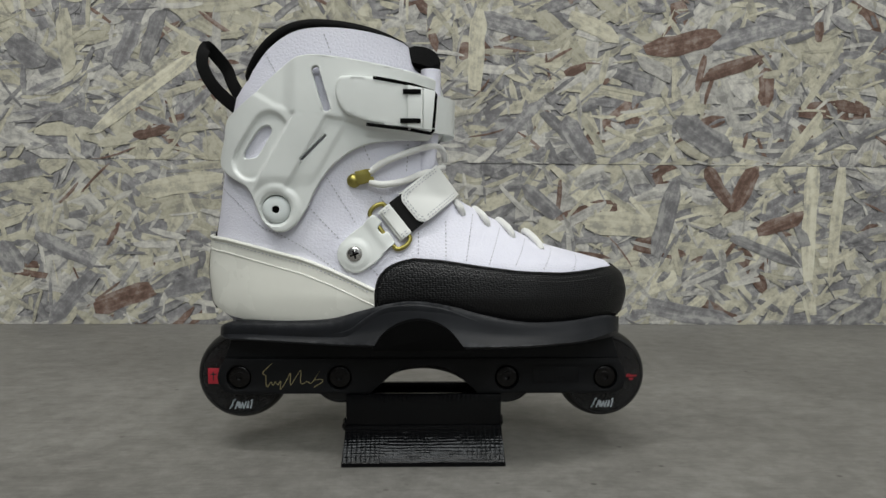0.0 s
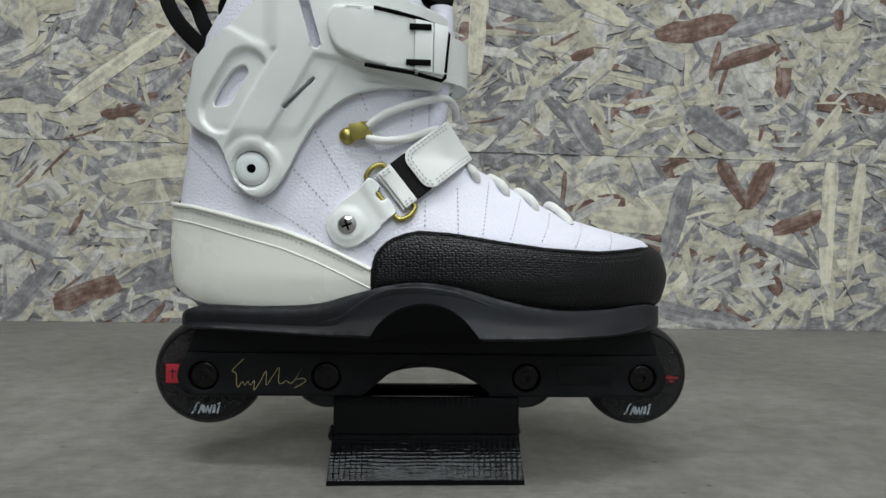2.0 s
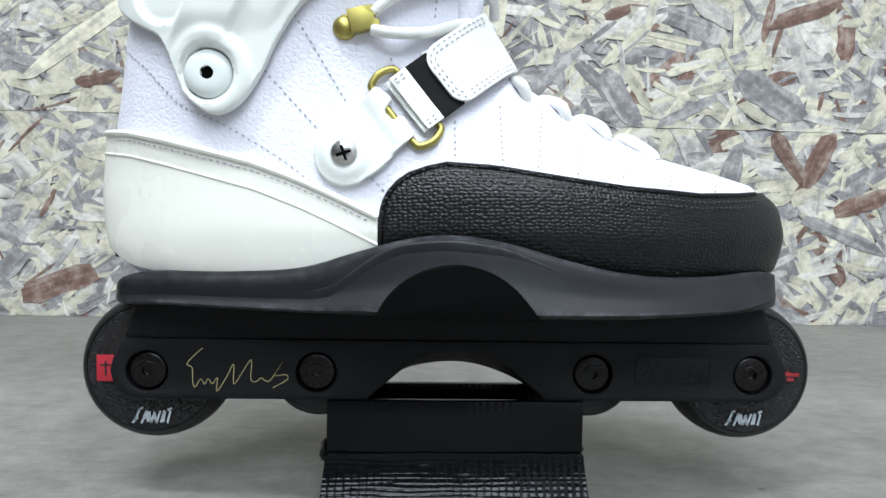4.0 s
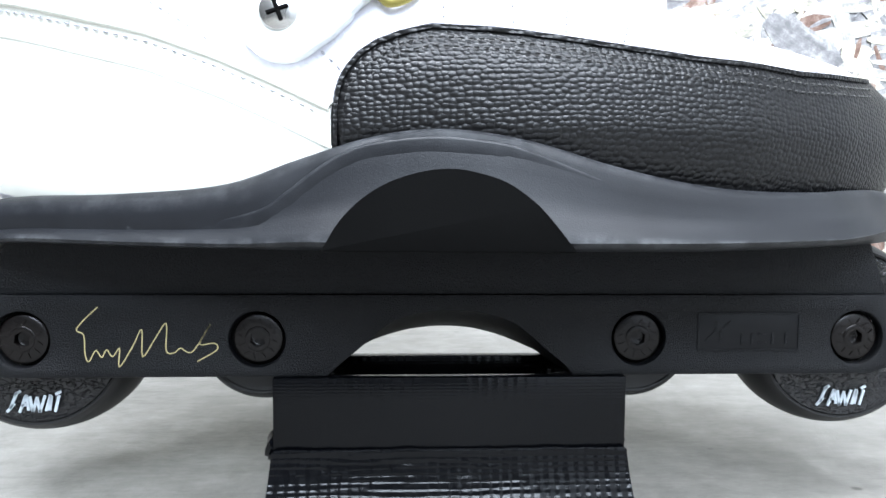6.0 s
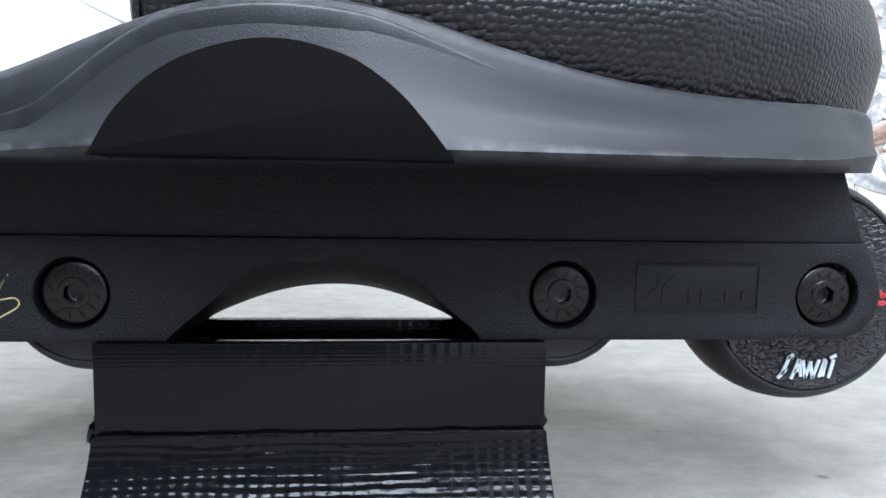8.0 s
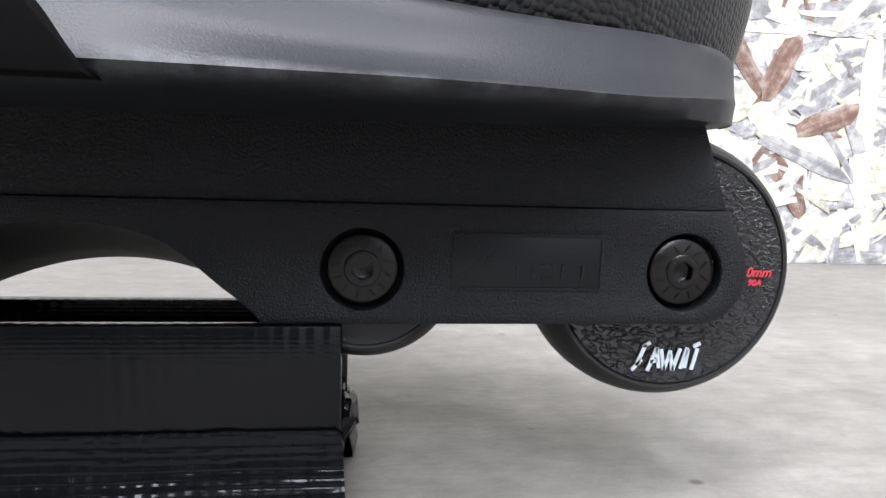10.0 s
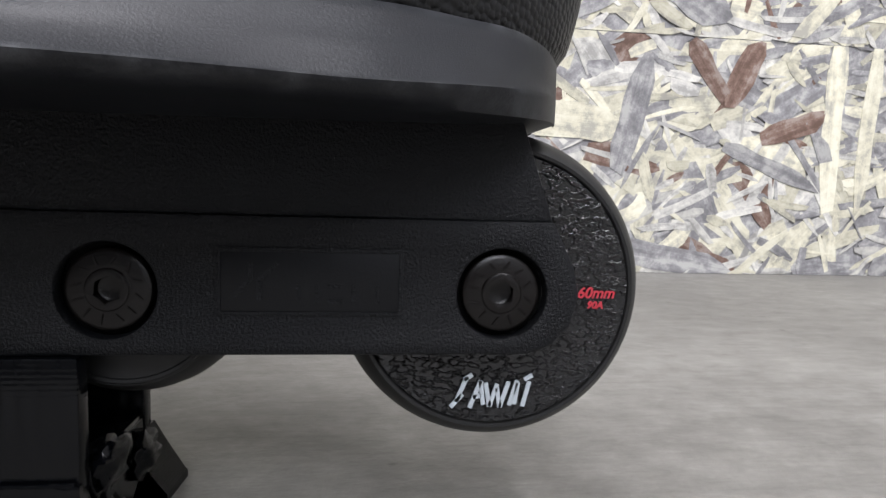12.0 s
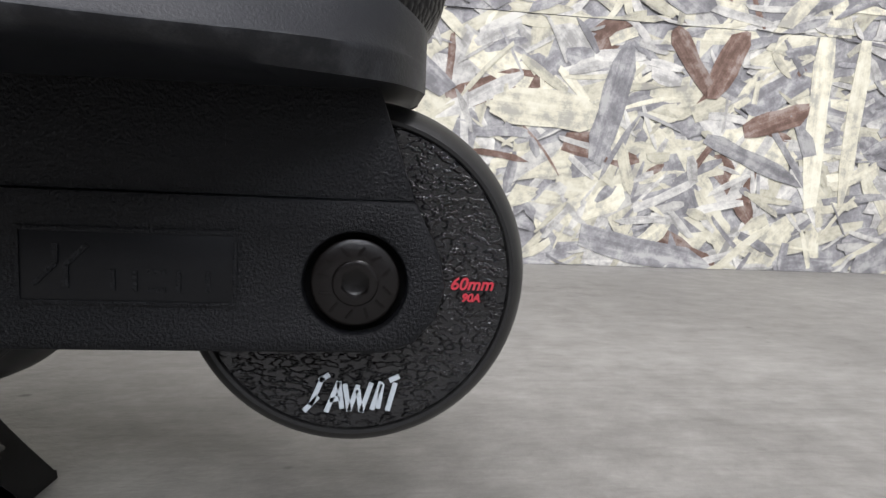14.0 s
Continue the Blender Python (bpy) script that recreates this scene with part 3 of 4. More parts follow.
def bolt(x, parent):
    head = part("axle_bolt", lathe([(0, 3.0), (1.9, 3.0), (2.2, 2.8), (2.3, 1.3), (2.9, 0.8), (3.4, 0.8), (3.7, 1.05), (6.3, 1.05), (6.9, 1.4), (7.15, 2.2), (7.15, 6), (0, 6)], x, 56, 48), STEEL_DARK, parent, "browned steel axle bolt")
    hexagon = [(x + 2.3 * math.cos(math.pi * i / 3 + 0.4), 56 + 2.3 * math.sin(math.pi * i / 3 + 0.4)) for i in range(6)]
    part("hex_socket", plate(circle(x, 56, 3.5, 24), [hexagon], 0.65, 1.9, 0.15), STEEL_DARK, head)
    part("recess", lathe([(7.2, 3.6), (8.15, 3.6), (8.15, 6.5), (0, 6.6)], x, 56, 40), BLACK_SHADE, head)
    rng = random.Random(int(x))
    for k in range(12):
        a = 2 * math.pi * (k + 0.15 * rng.random()) / 12 + 0.3
        lean = a + rng.choice((-0.5, 0.0, 0.45))
        c, t = Vector((x + 5.1 * math.cos(a), 56 + 5.1 * math.sin(a))), Vector((0.85 * math.cos(lean), 0.85 * math.sin(lean)))
        mark = sweep([(c.x - t.x, 1.0, c.y - t.y), (c.x + t.x, 1.0, c.y + t.y)], disc(0.2, 6))
        part("embossed_mark", mark, STEEL_DARK, head)
    return head


for x in BOLTS:
    bolt(x, skate_frame)


# wheels
def wheel(x, r, half, outer):
    edge = [(r - 9, YC - half + 3), (r - 5.2, YC - half + 1.6), (r - 4.4, YC - half - 0.1), (r - 3.8, YC - half - 0.2), (r - 3.0, YC - half + 0.5), (r - 2.2, YC - half + 1.6), (r - 1.4, YC - half + 3.2), (r - 0.7, YC - half + 5.4), (r - 0.2, YC - half + 8), (r, YC - half + 11)]
    profile = edge + [(q, 2 * YC - y) for q, y in edge[::-1]]
    ob = part("wheel", lathe(profile, x, 56, 96), TYRE, skate, "black 60 mm urethane wheel" if outer else "small plain black inner wheel", 30)
    if outer:
        part("core", lathe([(3, YC - half + 1.0), (r - 9, YC - half + 0.5), (r - 6, YC - half + 0.1), (r - 4.9, YC - half - 0.1), (r - 4.6, YC - half + 0.3), (r - 4.5, YC - half + 2.5), (r - 6.0, YC)], x, 56, 96), CORE, ob, "glossy crackle-textured black wheel core", 30)
        part("axle_tube", lathe([(4, 3), (4, 31)], x, 56, 20), STEEL_DARK, ob)
    else:
        part("core", lathe([(3, YC - half + 0.5), (r - 5, YC - half + 0.3), (r - 3.3, YC - half + 0.1), (r - 2.9, YC - half + 1.5)], x, 56, 64), TYRE, ob)
    return ob


rear_wheel = wheel(-122, 30.2, 11.5, True)
wheel(-56, 21.3, 11, False)
wheel(56, 21.3, 11, False)
front_wheel = wheel(122, 30.2, 11.5, True)

# stand
stand = thing("display_stand", 0, YC, 0, "glossy black 3D-printed plastic stand under the skate", "display stand")
part("front_plate", box(-51.5, 51.5, -1.5, 2.5, 22, 45, 0.5), PRINTED, stand)
part("back_plate", box(-51.5, 51.5, 28, 32, 20, 44.2, 0.5), PRINTED, stand)
part("deck", box(-51, 51, 2.6, 27.9, 21, 25, 0.4), PRINTED, stand)


def foot(y_top, y_low, z_top, sign, name, power=1.7, deep=5):
    """A flaring foot: its face is laid in uneven printed rows, and it ends in a wavy lip."""
    bm, rows = bmesh.new(), []
    n, cols = 96, 190
    for i in range(n + 1):
        k = i / n
        z = z_top * (1 - k)
        w = 51.8 + 2.0 * k
        row = []
        for j in range(cols + 1):
            x = -w + 2 * w * j / cols
            y = y_top + (y_low - y_top) * min(1, k / 0.9) ** power
            wave = 0.5 * noise.noise(Vector((x * 0.04, i * 0.04, sign)))
            up = abs(math.sin(math.pi * (i / 6.8 + wave)))
            across = abs(math.sin(math.pi * (x / 3.2 + wave)))
            rough = noise.noise(Vector((x * 0.3, i * 0.2, 3 * sign))) + 0.6 * noise.noise(Vector((x * 0.09, i * 0.5, 7 * sign)))
            out = 0.13 * up ** 0.7 * (0.62 + 0.38 * across ** 0.6) + 0.07 * rough
            if k > 0.9:
                out = 0.75 + 0.2 * noise.noise(Vector((x * 0.35, 0, sign)))
            row.append(bm.verts.new((x, y - sign * out, z)))
        rows.append(row)
    for p, q in zip(rows, rows[1:]):
        for j in range(cols):
            bm.faces.new((p[j], p[j + 1], q[j + 1], q[j]))
    rim = [e for e in bm.edges if len(e.link_faces) == 1]
    made = bmesh.ops.extrude_edge_only(bm, edges=rim)
    for g in made["geom"]:
        if isinstance(g, bmesh.types.BMVert):
            g.co.y += sign * deep
            g.co.x *= 0.985
    return part(name, bm, PRINTED, stand, "ridged sloping foot", 60)


foot(-2.4, -11.4, 23.6, 1, "front_foot")
wavy = [(-51 + 1.02 * i, -2.0 + 0.1 * noise.noise(Vector((i * 0.3, 0, 0))), 23.7 + 0.3 * noise.noise(Vector((i * 0.12, 5, 0)))) for i in range(101)]
part("weld_bead", sweep(wavy, disc(0.5, 8)), PRINTED, stand, "wavy glossy bead at the fold")
for side, y0 in ((-1, 4), (1, 10), (1, 26)):
    burr = bmesh.new()
    bmesh.ops.create_icosphere(burr, subdivisions=3, radius=1)
    for v in burr.verts:
        d = v.co * (1 + 0.45 * noise.noise(v.co * 2.3 + Vector((side, y0, 0))))
        v.co = Vector((side * 51.5 + d.x * 3.0, y0 + d.y * 5.5, 23 + d.z * 5.0 - (6 if y0 > 20 else 0)))
    part("print_burr", burr, PRINTED, stand, "ragged blob of leftover print", 60)
foot(33, 50, 21.5, -1, "back_foot", 1.05, 13)
for x in (-51.2, 50.0):
    torn = [(3, 24), (32, 24), (32.4, 16.5), (30, 17.2), (28.6, 14), (26, 14.6), (24.4, 11.2), (21, 9.4), (18.2, 12.4), (16, 11.6), (13.4, 15.2), (10, 14.4), (8, 18.4), (5.6, 17.6), (3.6, 20.6)]
    bm = prism(torn, x, x + 1.2, 0.15, 1)
    for v in bm.verts:
        v.co = Vector((v.co.y + 0.5 * noise.noise(v.co * 0.3), v.co.x, v.co.z))
    part("torn_web", bm, PRINTED, stand, "torn ragged end of the printed deck", 30)


def on_boot(pts, off, plane_pts=6):
    """Carries x, z points onto the boot's near side."""
    return [(p[0], near_y(p[0], p[1], off), p[1]) for p in spline(pts, plane_pts)]


# ankle cuff
def seg_dist(x, z, a, b):
    ax, az, bx, bz = *a, *b
    t = min(1, max(0, ((x - ax) * (bx - ax) + (z - az) * (bz - az)) / ((bx - ax) ** 2 + (bz - az) ** 2)))
    return math.hypot(x - ax - t * (bx - ax), z - az - t * (bz - az))


def side_of(x, z, a, b):
    """Distance to the right of the line from a to b."""
    dx, dz = b[0] - a[0], b[1] - a[1]
    return ((x - a[0]) * dz - (z - a[1]) * dx) / math.hypot(dx, dz)


def cuff_off(x, z):
    o = 4.4
    ridge = lerp([(-140, 252), (-100, 233), (-90, 227), (-78, 224), (-51, 221), (-21, 216), (20, 211)], x)
    band = 2.8 * step((z - ridge + 1.0) / 2.0) * step((x + 86) / 10) * (1 - 0.6 * step((x + 30) / 30))
    left = side_of(x, z, (-98.5, 191), (-77.8, 225))
    right = side_of(x, z, (-61, 219), (-82, 184))
    arm = 2.8 * step((left + 0.6) / 1.4) * step((right + 1) / 2) * step((z - 176) / 12)
    brace = 1.0 * step((right + 13) / 3) * step((z - 180) / 10)
    below = step((ridge - z + 4) / 4)
    o += max(band, max(arm, brace) * below)
    well = seg_dist(x, z, (-94, 213.5), (-107, 196.5))
    o -= 2.3 * (1 - step((well - 10.5) / 2.2)) * step((-left - 0.3) / 1.6)
    boss = math.hypot(x + 91, z - 167)
    o += 1.6 * (1 - step((boss - 13) / 3.5)) - 1.6 * (1 - step((boss - 9.6) / 0.8))
    return o


def capsule(a, b, r, n=8):
    """Outline of a round-ended slot from a to b."""
    t = math.atan2(b[1] - a[1], b[0] - a[0])
    return [(c[0] + r * math.cos(t + s + math.pi * i / n), c[1] + r * math.sin(t + s + math.pi * i / n)) for c, s in ((b, -math.pi / 2), (a, math.pi / 2)) for i in range(n + 1)]


def cuff():
    edge = [(-124.6, 221), (-126.0, 211), (-129.4, 195.2), (-120.6, 186.4), (-110, 180.5), (-104, 170), (-99.5, 160), (-90, 153), (-80.5, 156.5), (-73, 167), (-66, 181), (-56, 194), (-40, 205), (-20, 209.5), (4, 211), (11, 215), (12, 226), (12, 238),
            (8, 247.5), (-2, 250.2), (-20, 252.6), (-50, 256.6), (-70, 258), (-81, 254.6), (-91, 247), (-105, 235.5), (-119, 226.2)]
    ring = smooth_ring(edge, 5)
    slot = capsule((-65, 249), (-58.8, 227.5), 2.3)
    oval = smooth_ring([(-96, 217.5), (-93.4, 216), (-93.5, 212.5), (-101, 201), (-104, 198.6), (-110, 198), (-111.6, 199.6), (-110.5, 203.5), (-102, 214.5)], 3)
    vent = capsule((-60.5, 211), (-74.5, 197.5), 0.9)
    bm = shell(ring, [slot, oval, vent, circle(-91, 167, 8.9, 40)], lambda x, z: near_y(x, z, cuff_off(x, z)), 3.4, 1.15)
    twin = bmesh.ops.duplicate(bm, geom=bm.verts[:] + bm.edges[:] + bm.faces[:])
    for g in twin["geom"]:
        if isinstance(g, bmesh.types.BMVert):
            g.co.y = 2 * YC - g.co.y
    return bm


ankle = part("ankle_cuff", cuff(), PLASTIC, skate, "off-white moulded plastic ankle cuff", 55)
py = near_y(-91, 167, 4.0)
pivot = part("pivot_cap", lathe([(2.2, py - 0.2), (2.3, py - 1.5), (3.2, py - 1.6), (6, py - 1.2), (7.8, py - 0.5), (8.5, py + 0.6), (8.6, py + 3)], -91, 167, 48), GREY_BOLT, ankle, "pale grey domed pivot cap")
part("hex_socket", lathe([(0, py), (2.5, py), (2.5, py - 1.5)], -91, 167, 6), BLACK_SHADE, pivot)

# power strap with its buckle
strap_bm = wrap(-6, 1, lambda x: 215.5, lambda x: 238.5, 7.4, 8, 48)
for v in strap_bm.verts:
    v.co.x += 0.33 * max(0, v.co.x)
part("power_strap", strap_bm, PLASTIC, skate, "off-white plastic closure strap")


def tilted(outline, angle, cx, cz):
    c, s = math.cos(radians(angle)), math.sin(radians(angle))
    return [(cx + (x - cx) * c - (z - cz) * s, cz + (x - cx) * s + (z - cz) * c) for x, z in outline]


BY = near_y(-14, 230, 9.6)
body = smooth_ring([(-53, 240), (-51, 244.5), (-46, 245.6), (-30, 244.8), (-20, 243), (-10, 241.5), (-9.5, 217), (-20, 217.6), (-33, 218.8), (-45, 223), (-50, 227), (-53, 234)], 4)
buckle = part("buckle", shell(body, [], lambda x, z: near_y(x, z, 11.6 - 2.0 * step((-38 - x) / 16)), 6, 2.5, 1.3), PLASTIC, skate, "off-white plastic ratchet buckle", 50)
part("latch_plate", prism([(-11, 241.6), (-2, 240), (-2, 215.8), (-11, 217)], BY - 2.6, BY + 3, 0.6), PLASTIC, buckle)
part("latch_end", prism([(-1.6, 240), (5.6, 238.4), (3.6, 215), (-1.6, 215.8)], BY - 2.3, BY + 3, 0.6), PLASTIC, buckle)
# No openings are cut: black boxes on the latch give the slots' shade.
for z0, z1 in ((236.2, 239.0), (219.0, 221.8)):
    part("slot", box(-13.5 - (240 - z0) * 0.08, -3.0, BY - 3.5, BY - 1, z0, z1, 0.3), BLACK_SHADE, buckle, "dark box laid on the latch for a slot's shade")
frame_line = [(x, near_y(x, z, 11.2) - 0.5, z) for x, z in ((-31, 244.6), (-20, 243.4), (-8, 242), (4.6, 239.8), (6.2, 238), (4.6, 216), (3.0, 214.4), (-12, 215.8), (-24, 216.6), (-35, 217.6))]
part("steel_rail", sweep(frame_line, disc(1.0, 8)), BLACK_SHADE, buckle, "black metal buckle rail")
for x, z in ((-26, 218.2), (-10, 216.0), (-20, 242.8)):
    part("rivet", lathe([(0, BY - 1.9), (0.9, BY - 1.8), (1.1, BY - 1)], x, z, 12), SILVER, buckle, "small bright rivet")

# instep strap: bolt-on plate, brass ring, white strap with hook-and-loop
lug = [(-32.8, 164.0), (-31.4, 163.8), (-27.2, 160.6), (-27.0, 159.6), (-29.2, 156.2), (-29.0, 154.9), (-26.8, 152.7), (-25.6, 152.6), (-23.6, 154.0), (-22.5, 153.7), (-18.4, 147.7), (-18.7, 146.7), (-25.6, 140.6), (-25.8, 139.4), (-30.5, 134.6)]
lug += [(-42.6 + 11.3 * math.cos(radians(a)), 139.9 + 11.3 * math.sin(radians(a))) for a in range(-50, -222, -12)] + [(-44.5, 153.4), (-38.4, 157.8), (-34, 163.2)]
lug_bm = shell(lug, [], lambda x, z: near_y(x, z, 3.4 + 1.3 * (1 - step((math.hypot(x + 43, z - 140) - 7.4) / 2)) + 1.4 * step((seg_dist(x, z, (-44, 128), (-60, 150)) - 22) / 5)), 3.2, 1.7)
strap_lug = part("strap_lug", lug_bm, PLASTIC, skate, "off-white plastic strap lug", 55)
ly = near_y(-43, 140, 4.7)
screw = part("screw", lathe([(0, ly - 1.8), (2.5, ly - 1.6), (4.4, ly - 0.9), (5.0, ly + 0.3), (5.0, ly + 2)], -43, 140, 40), SILVER, strap_lug, "bright steel cross-head screw")
# Black bars laid on the uncut head stand in for the shaded cross.
for a in (0.35, 0.35 + math.pi / 2):
    part("cross_slot", sweep([(-43 - 2.7 * math.cos(a), ly - 1.75, 140 - 2.7 * math.sin(a)), (-43 + 2.7 * math.cos(a), ly - 1.75, 140 + 2.7 * math.sin(a))], flat(0.55, 0.35)), BLACK_SHADE, screw)
AX, AZ = math.cos(radians(39)), math.sin(radians(39))     # along the strap
CX, CZ = -AZ, AX                                          # across it


def strap_pt(u, w, off):
    """u along the strap from the brass ring, w across it."""
    x, z = -21 + u * AX + w * CX, 157.8 + u * AZ + w * CZ
    return (x, near_y(x, z, off), z)


ring_pts = [strap_pt(u - 1.0, w, 2.2) for u, w in ((-5.6, -11.5), (-5.6, 0), (-5.6, 11.5), (-4.4, 14.2), (0, 15.4), (4.4, 14.2), (5.6, 11.5), (5.6, 0), (5.6, -11.5), (4.4, -14.2), (0, -15.4), (-4.4, -14.2))]
part("strap_ring", sweep(spline(ring_pts, 4, True), disc(1.35, 10), True), BRASS, skate, "aged brass strap ring")


def strap_sheet(u0, u1, half, off, thick, round_end=0.0):
    ring = []
    n = 18
    for i in range(n + 1):
        ring.append((u0 + (u1 - u0) * i / n, half))
    ring += [(u1, half - 2 * half * i / 8) for i in range(1, 8)]
    for i in range(n + 1):
        ring.append((u1 + (u0 - u1) * i / n, -half))
    if round_end:
        arc_pts = []
        for i in range(9):
            a = math.pi / 2 * i / 8
            arc_pts.append((u0 + round_end - round_end * math.sin(a), -half + round_end - round_end * math.cos(a)))
        arc2 = [(u, -w) for u, w in arc_pts[::-1]]
        ring = [p for p in ring if p[0] > u0 + round_end] + arc_pts + arc2
    else:
        ring += [(u0, -half + 2 * half * i / 8) for i in range(1, 8)]
    v, f = filled(ring, (), 2.2)
    bm = bmesh.new()
    top = []
    for p in v:
        x, y, z = strap_pt(p.x, p.y, off)
        top.append(bm.verts.new((x, y, z)))
    for t in f:
        bm.faces.new([top[i] for i in t])
    rim = [e for e in bm.edges if len(e.link_faces) == 1]
    made = bmesh.ops.extrude_edge_only(bm, edges=rim)
    for g in made["geom"]:
        if isinstance(g, bmesh.types.BMVert):
            g.co.y += thick
    bm.normal_update()
    bmesh.ops.bevel(bm, geom=[e for e in bm.edges if len(e.link_faces) == 2 and e.calc_face_angle(0) > 0.9], offset=0.35, segments=2, affect="EDGES", profile=0.5)
    return bm


def stitches(lines, length=1.7, gap=0.9, r=0.28):
    """Dashes of thread along 3D lines, as one mesh."""
    bm = bmesh.new()
    for line in lines:
        pts = [Vector(p) for p in line]
        dist = [0.0]
        for a, b in zip(pts, pts[1:]):
            dist.append(dist[-1] + (b - a).length)

        def at(d):
            return Vector([float(np.interp(d, dist, [p[k] for p in pts])) for k in range(3)])
        d = 0.3
        while d + length < dist[-1]:
            a, b = at(d), at(d + length)
            m, side = (a + b) / 2 + Vector((0, -r * 0.8, 0)), (b - a).cross(Vector((0, 1, 0)))
            side = side.normalized() * r if side.length > 1e-6 else Vector((r, 0, 0))
            lift = Vector((0, -r, 0))
            q = [bm.verts.new(p) for p in (a, m - (b - a) * 0.2 + side, m + (b - a) * 0.2 + side, b, m + (b - a) * 0.2 - side, m - (b - a) * 0.2 - side)]
            t = [bm.verts.new(m + lift - (b - a) * 0.2), bm.verts.new(m + lift + (b - a) * 0.2)]
            for face in ((q[0], q[1], t[0]), (q[1], q[2], t[1], t[0]), (q[2], q[3], t[1]), (q[3], q[4], t[1]), (q[4], q[5], t[0], t[1]), (q[5], q[0], t[0])):
                bm.faces.new(face)
            d += length + gap
    return bm


instep_strap = part("instep_strap", strap_sheet(-1.5, 40, 11.2, 3.4, 1.4), STRAP, skate, "white leather strap with stitched edges")
part("strap_fold", strap_sheet(0.2, 7.4, 11.3, 5.4, 1.7), STRAP, instep_strap)
part("loop_patch", strap_sheet(7.2, 17, 11.5, 4.7, 1.2), WEB, instep_strap, "black hook-and-loop patch")
flap = part("strap_flap", strap_sheet(14.3, 46, 12.0, 6.3, 1.8, 6.5), STRAP, instep_strap, "white rounded strap end")
lines = []
for w in (-10.6, -8.9, 8.9, 10.6):
    lines.append([strap_pt(u, w, 6.6) for u in (21, 26, 31, 36, 40, 45)])
for u, r in ((15.7, 5.2), (17.3, 3.8)):
    bend = [(u + r - r * math.cos(radians(a)), 10.6 - (u - 15.7) - r + r * math.sin(radians(a))) for a in (90, 70, 50, 30, 10)]
    lines.append([strap_pt(p, w, 6.6) for p, w in bend + [(p, -w) for p, w in bend[::-1]]])
for w in (-9.9, -8.4, 8.4, 9.9):
    lines.append([strap_pt(u, w, 5.7) for u in (1.0, 4, 7.0)])
part("stitching", stitches(lines), THREAD, flap, kind="stuff")

# brass lace hook
hy = near_y(-44, 185, 0)
hook = part("lace_hook", lathe([(0, hy - 3.6), (2.2, hy - 3.1), (3.8, hy - 1.8), (4.3, hy - 0.6), (4.3, hy + 1)], -44, 185, 32), BRASS, skate, "aged brass speed-lace hook")
part("hook_plate", prism(tilted([(-42, 181.5), (-36.5, 181.5), (-35.5, 182), (-31.5, 182), (-31.5, 184.6), (-33.5, 184.6), (-33.5, 186.2), (-31.5, 186.2), (-31.5, 189.6), (-35.5, 189.6), (-36.5, 190), (-42, 190)], 14, -44, 185), hy - 4.2, hy - 2.2, 0.4), BRASS, hook)
part("hook_base", prism(tilted([(-44, 182), (-36, 182), (-36, 189), (-44, 189)], 14, -44, 185), hy - 2.4, hy + 1, 0.4), BRASS, hook)

# laces
lace_a = [(-34, hy - 2.6, 184), (-26, hy - 4, 182.6), (-14, near_y(-14, 185, 3), 185), (-3, near_y(-3, 189, 3.5), 189.5), (5, YC - 20, 193), (12, YC - 6, 196)]
lace_b = [(-34, hy - 2.6, 190), (-26, near_y(-26, 196, 4), 196), (-14, near_y(-14, 201, 3.5), 201.5), (-2, near_y(-2, 206, 4), 206), (7, YC - 22, 208), (12, YC - 12, 205), (13, YC - 6, 200)]
lace = part("shoelace", sweep(spline(lace_a, 6), disc(2.1, 10)), LACE, skate, "white round cotton shoelace")
part("lace_strand", sweep(spline(lace_b, 6), disc(2.1, 10)), LACE, lace)
part("lace_strand", sweep(spline([(-16, near_y(-16, 176, 1.5), 176), (-8, near_y(-8, 180, 2.5), 180), (2, YC - 22, 184), (12, YC - 8, 186)], 6), disc(2.0, 10)), LACE, lace)
for x, z in ((22, 169), (38.5, 162), (55, 154.5), (73.5, 147)):
    pts = [(x + 2.2, near_y(x + 2.2, z - 5, -2.5), z - 5), (x + 1.6, near_y(x + 1.6, z - 2.5, 1.6), z - 2.2), (x - 0.6, near_y(x, z, 2.2) , z + 1.6), (x - 4, YC - 7, z + 5.5), (x - 5, YC, z + 6.2), (x - 4, YC + 8, z + 5)]
    part("lace_strand", sweep(spline(pts, 5), disc(2.3, 10), False, (0.3, 0.2, 1)), LACE, lace)

# heel pull loop and back seam
loop_pts = [(-120, YC - 3, 231), (-129, YC - 4, 237), (-139, YC - 5, 247), (-145.5, YC - 5, 259), (-145.5, YC - 5, 268), (-143, YC - 3, 272), (-139, YC + 1, 268), (-133, YC + 4, 260), (-129, YC + 4, 250), (-123, YC + 4, 241), (-116, YC + 4, 237)]
part("pull_loop", sweep(spline(loop_pts, 6), flat(4.8, 0.55), False, (0.35, 0.9, 0.2)), WEB, skate, "black webbing pull loop")
seam = [(lerp(BACK, z) - 0.6 - 3.1 * step((152 - z) / 8), YC, z) for z in range(100, 246, 4)]
part("back_seam", sweep(seam, disc(1.3, 6)), TRIM, skate, "thin black back seam")

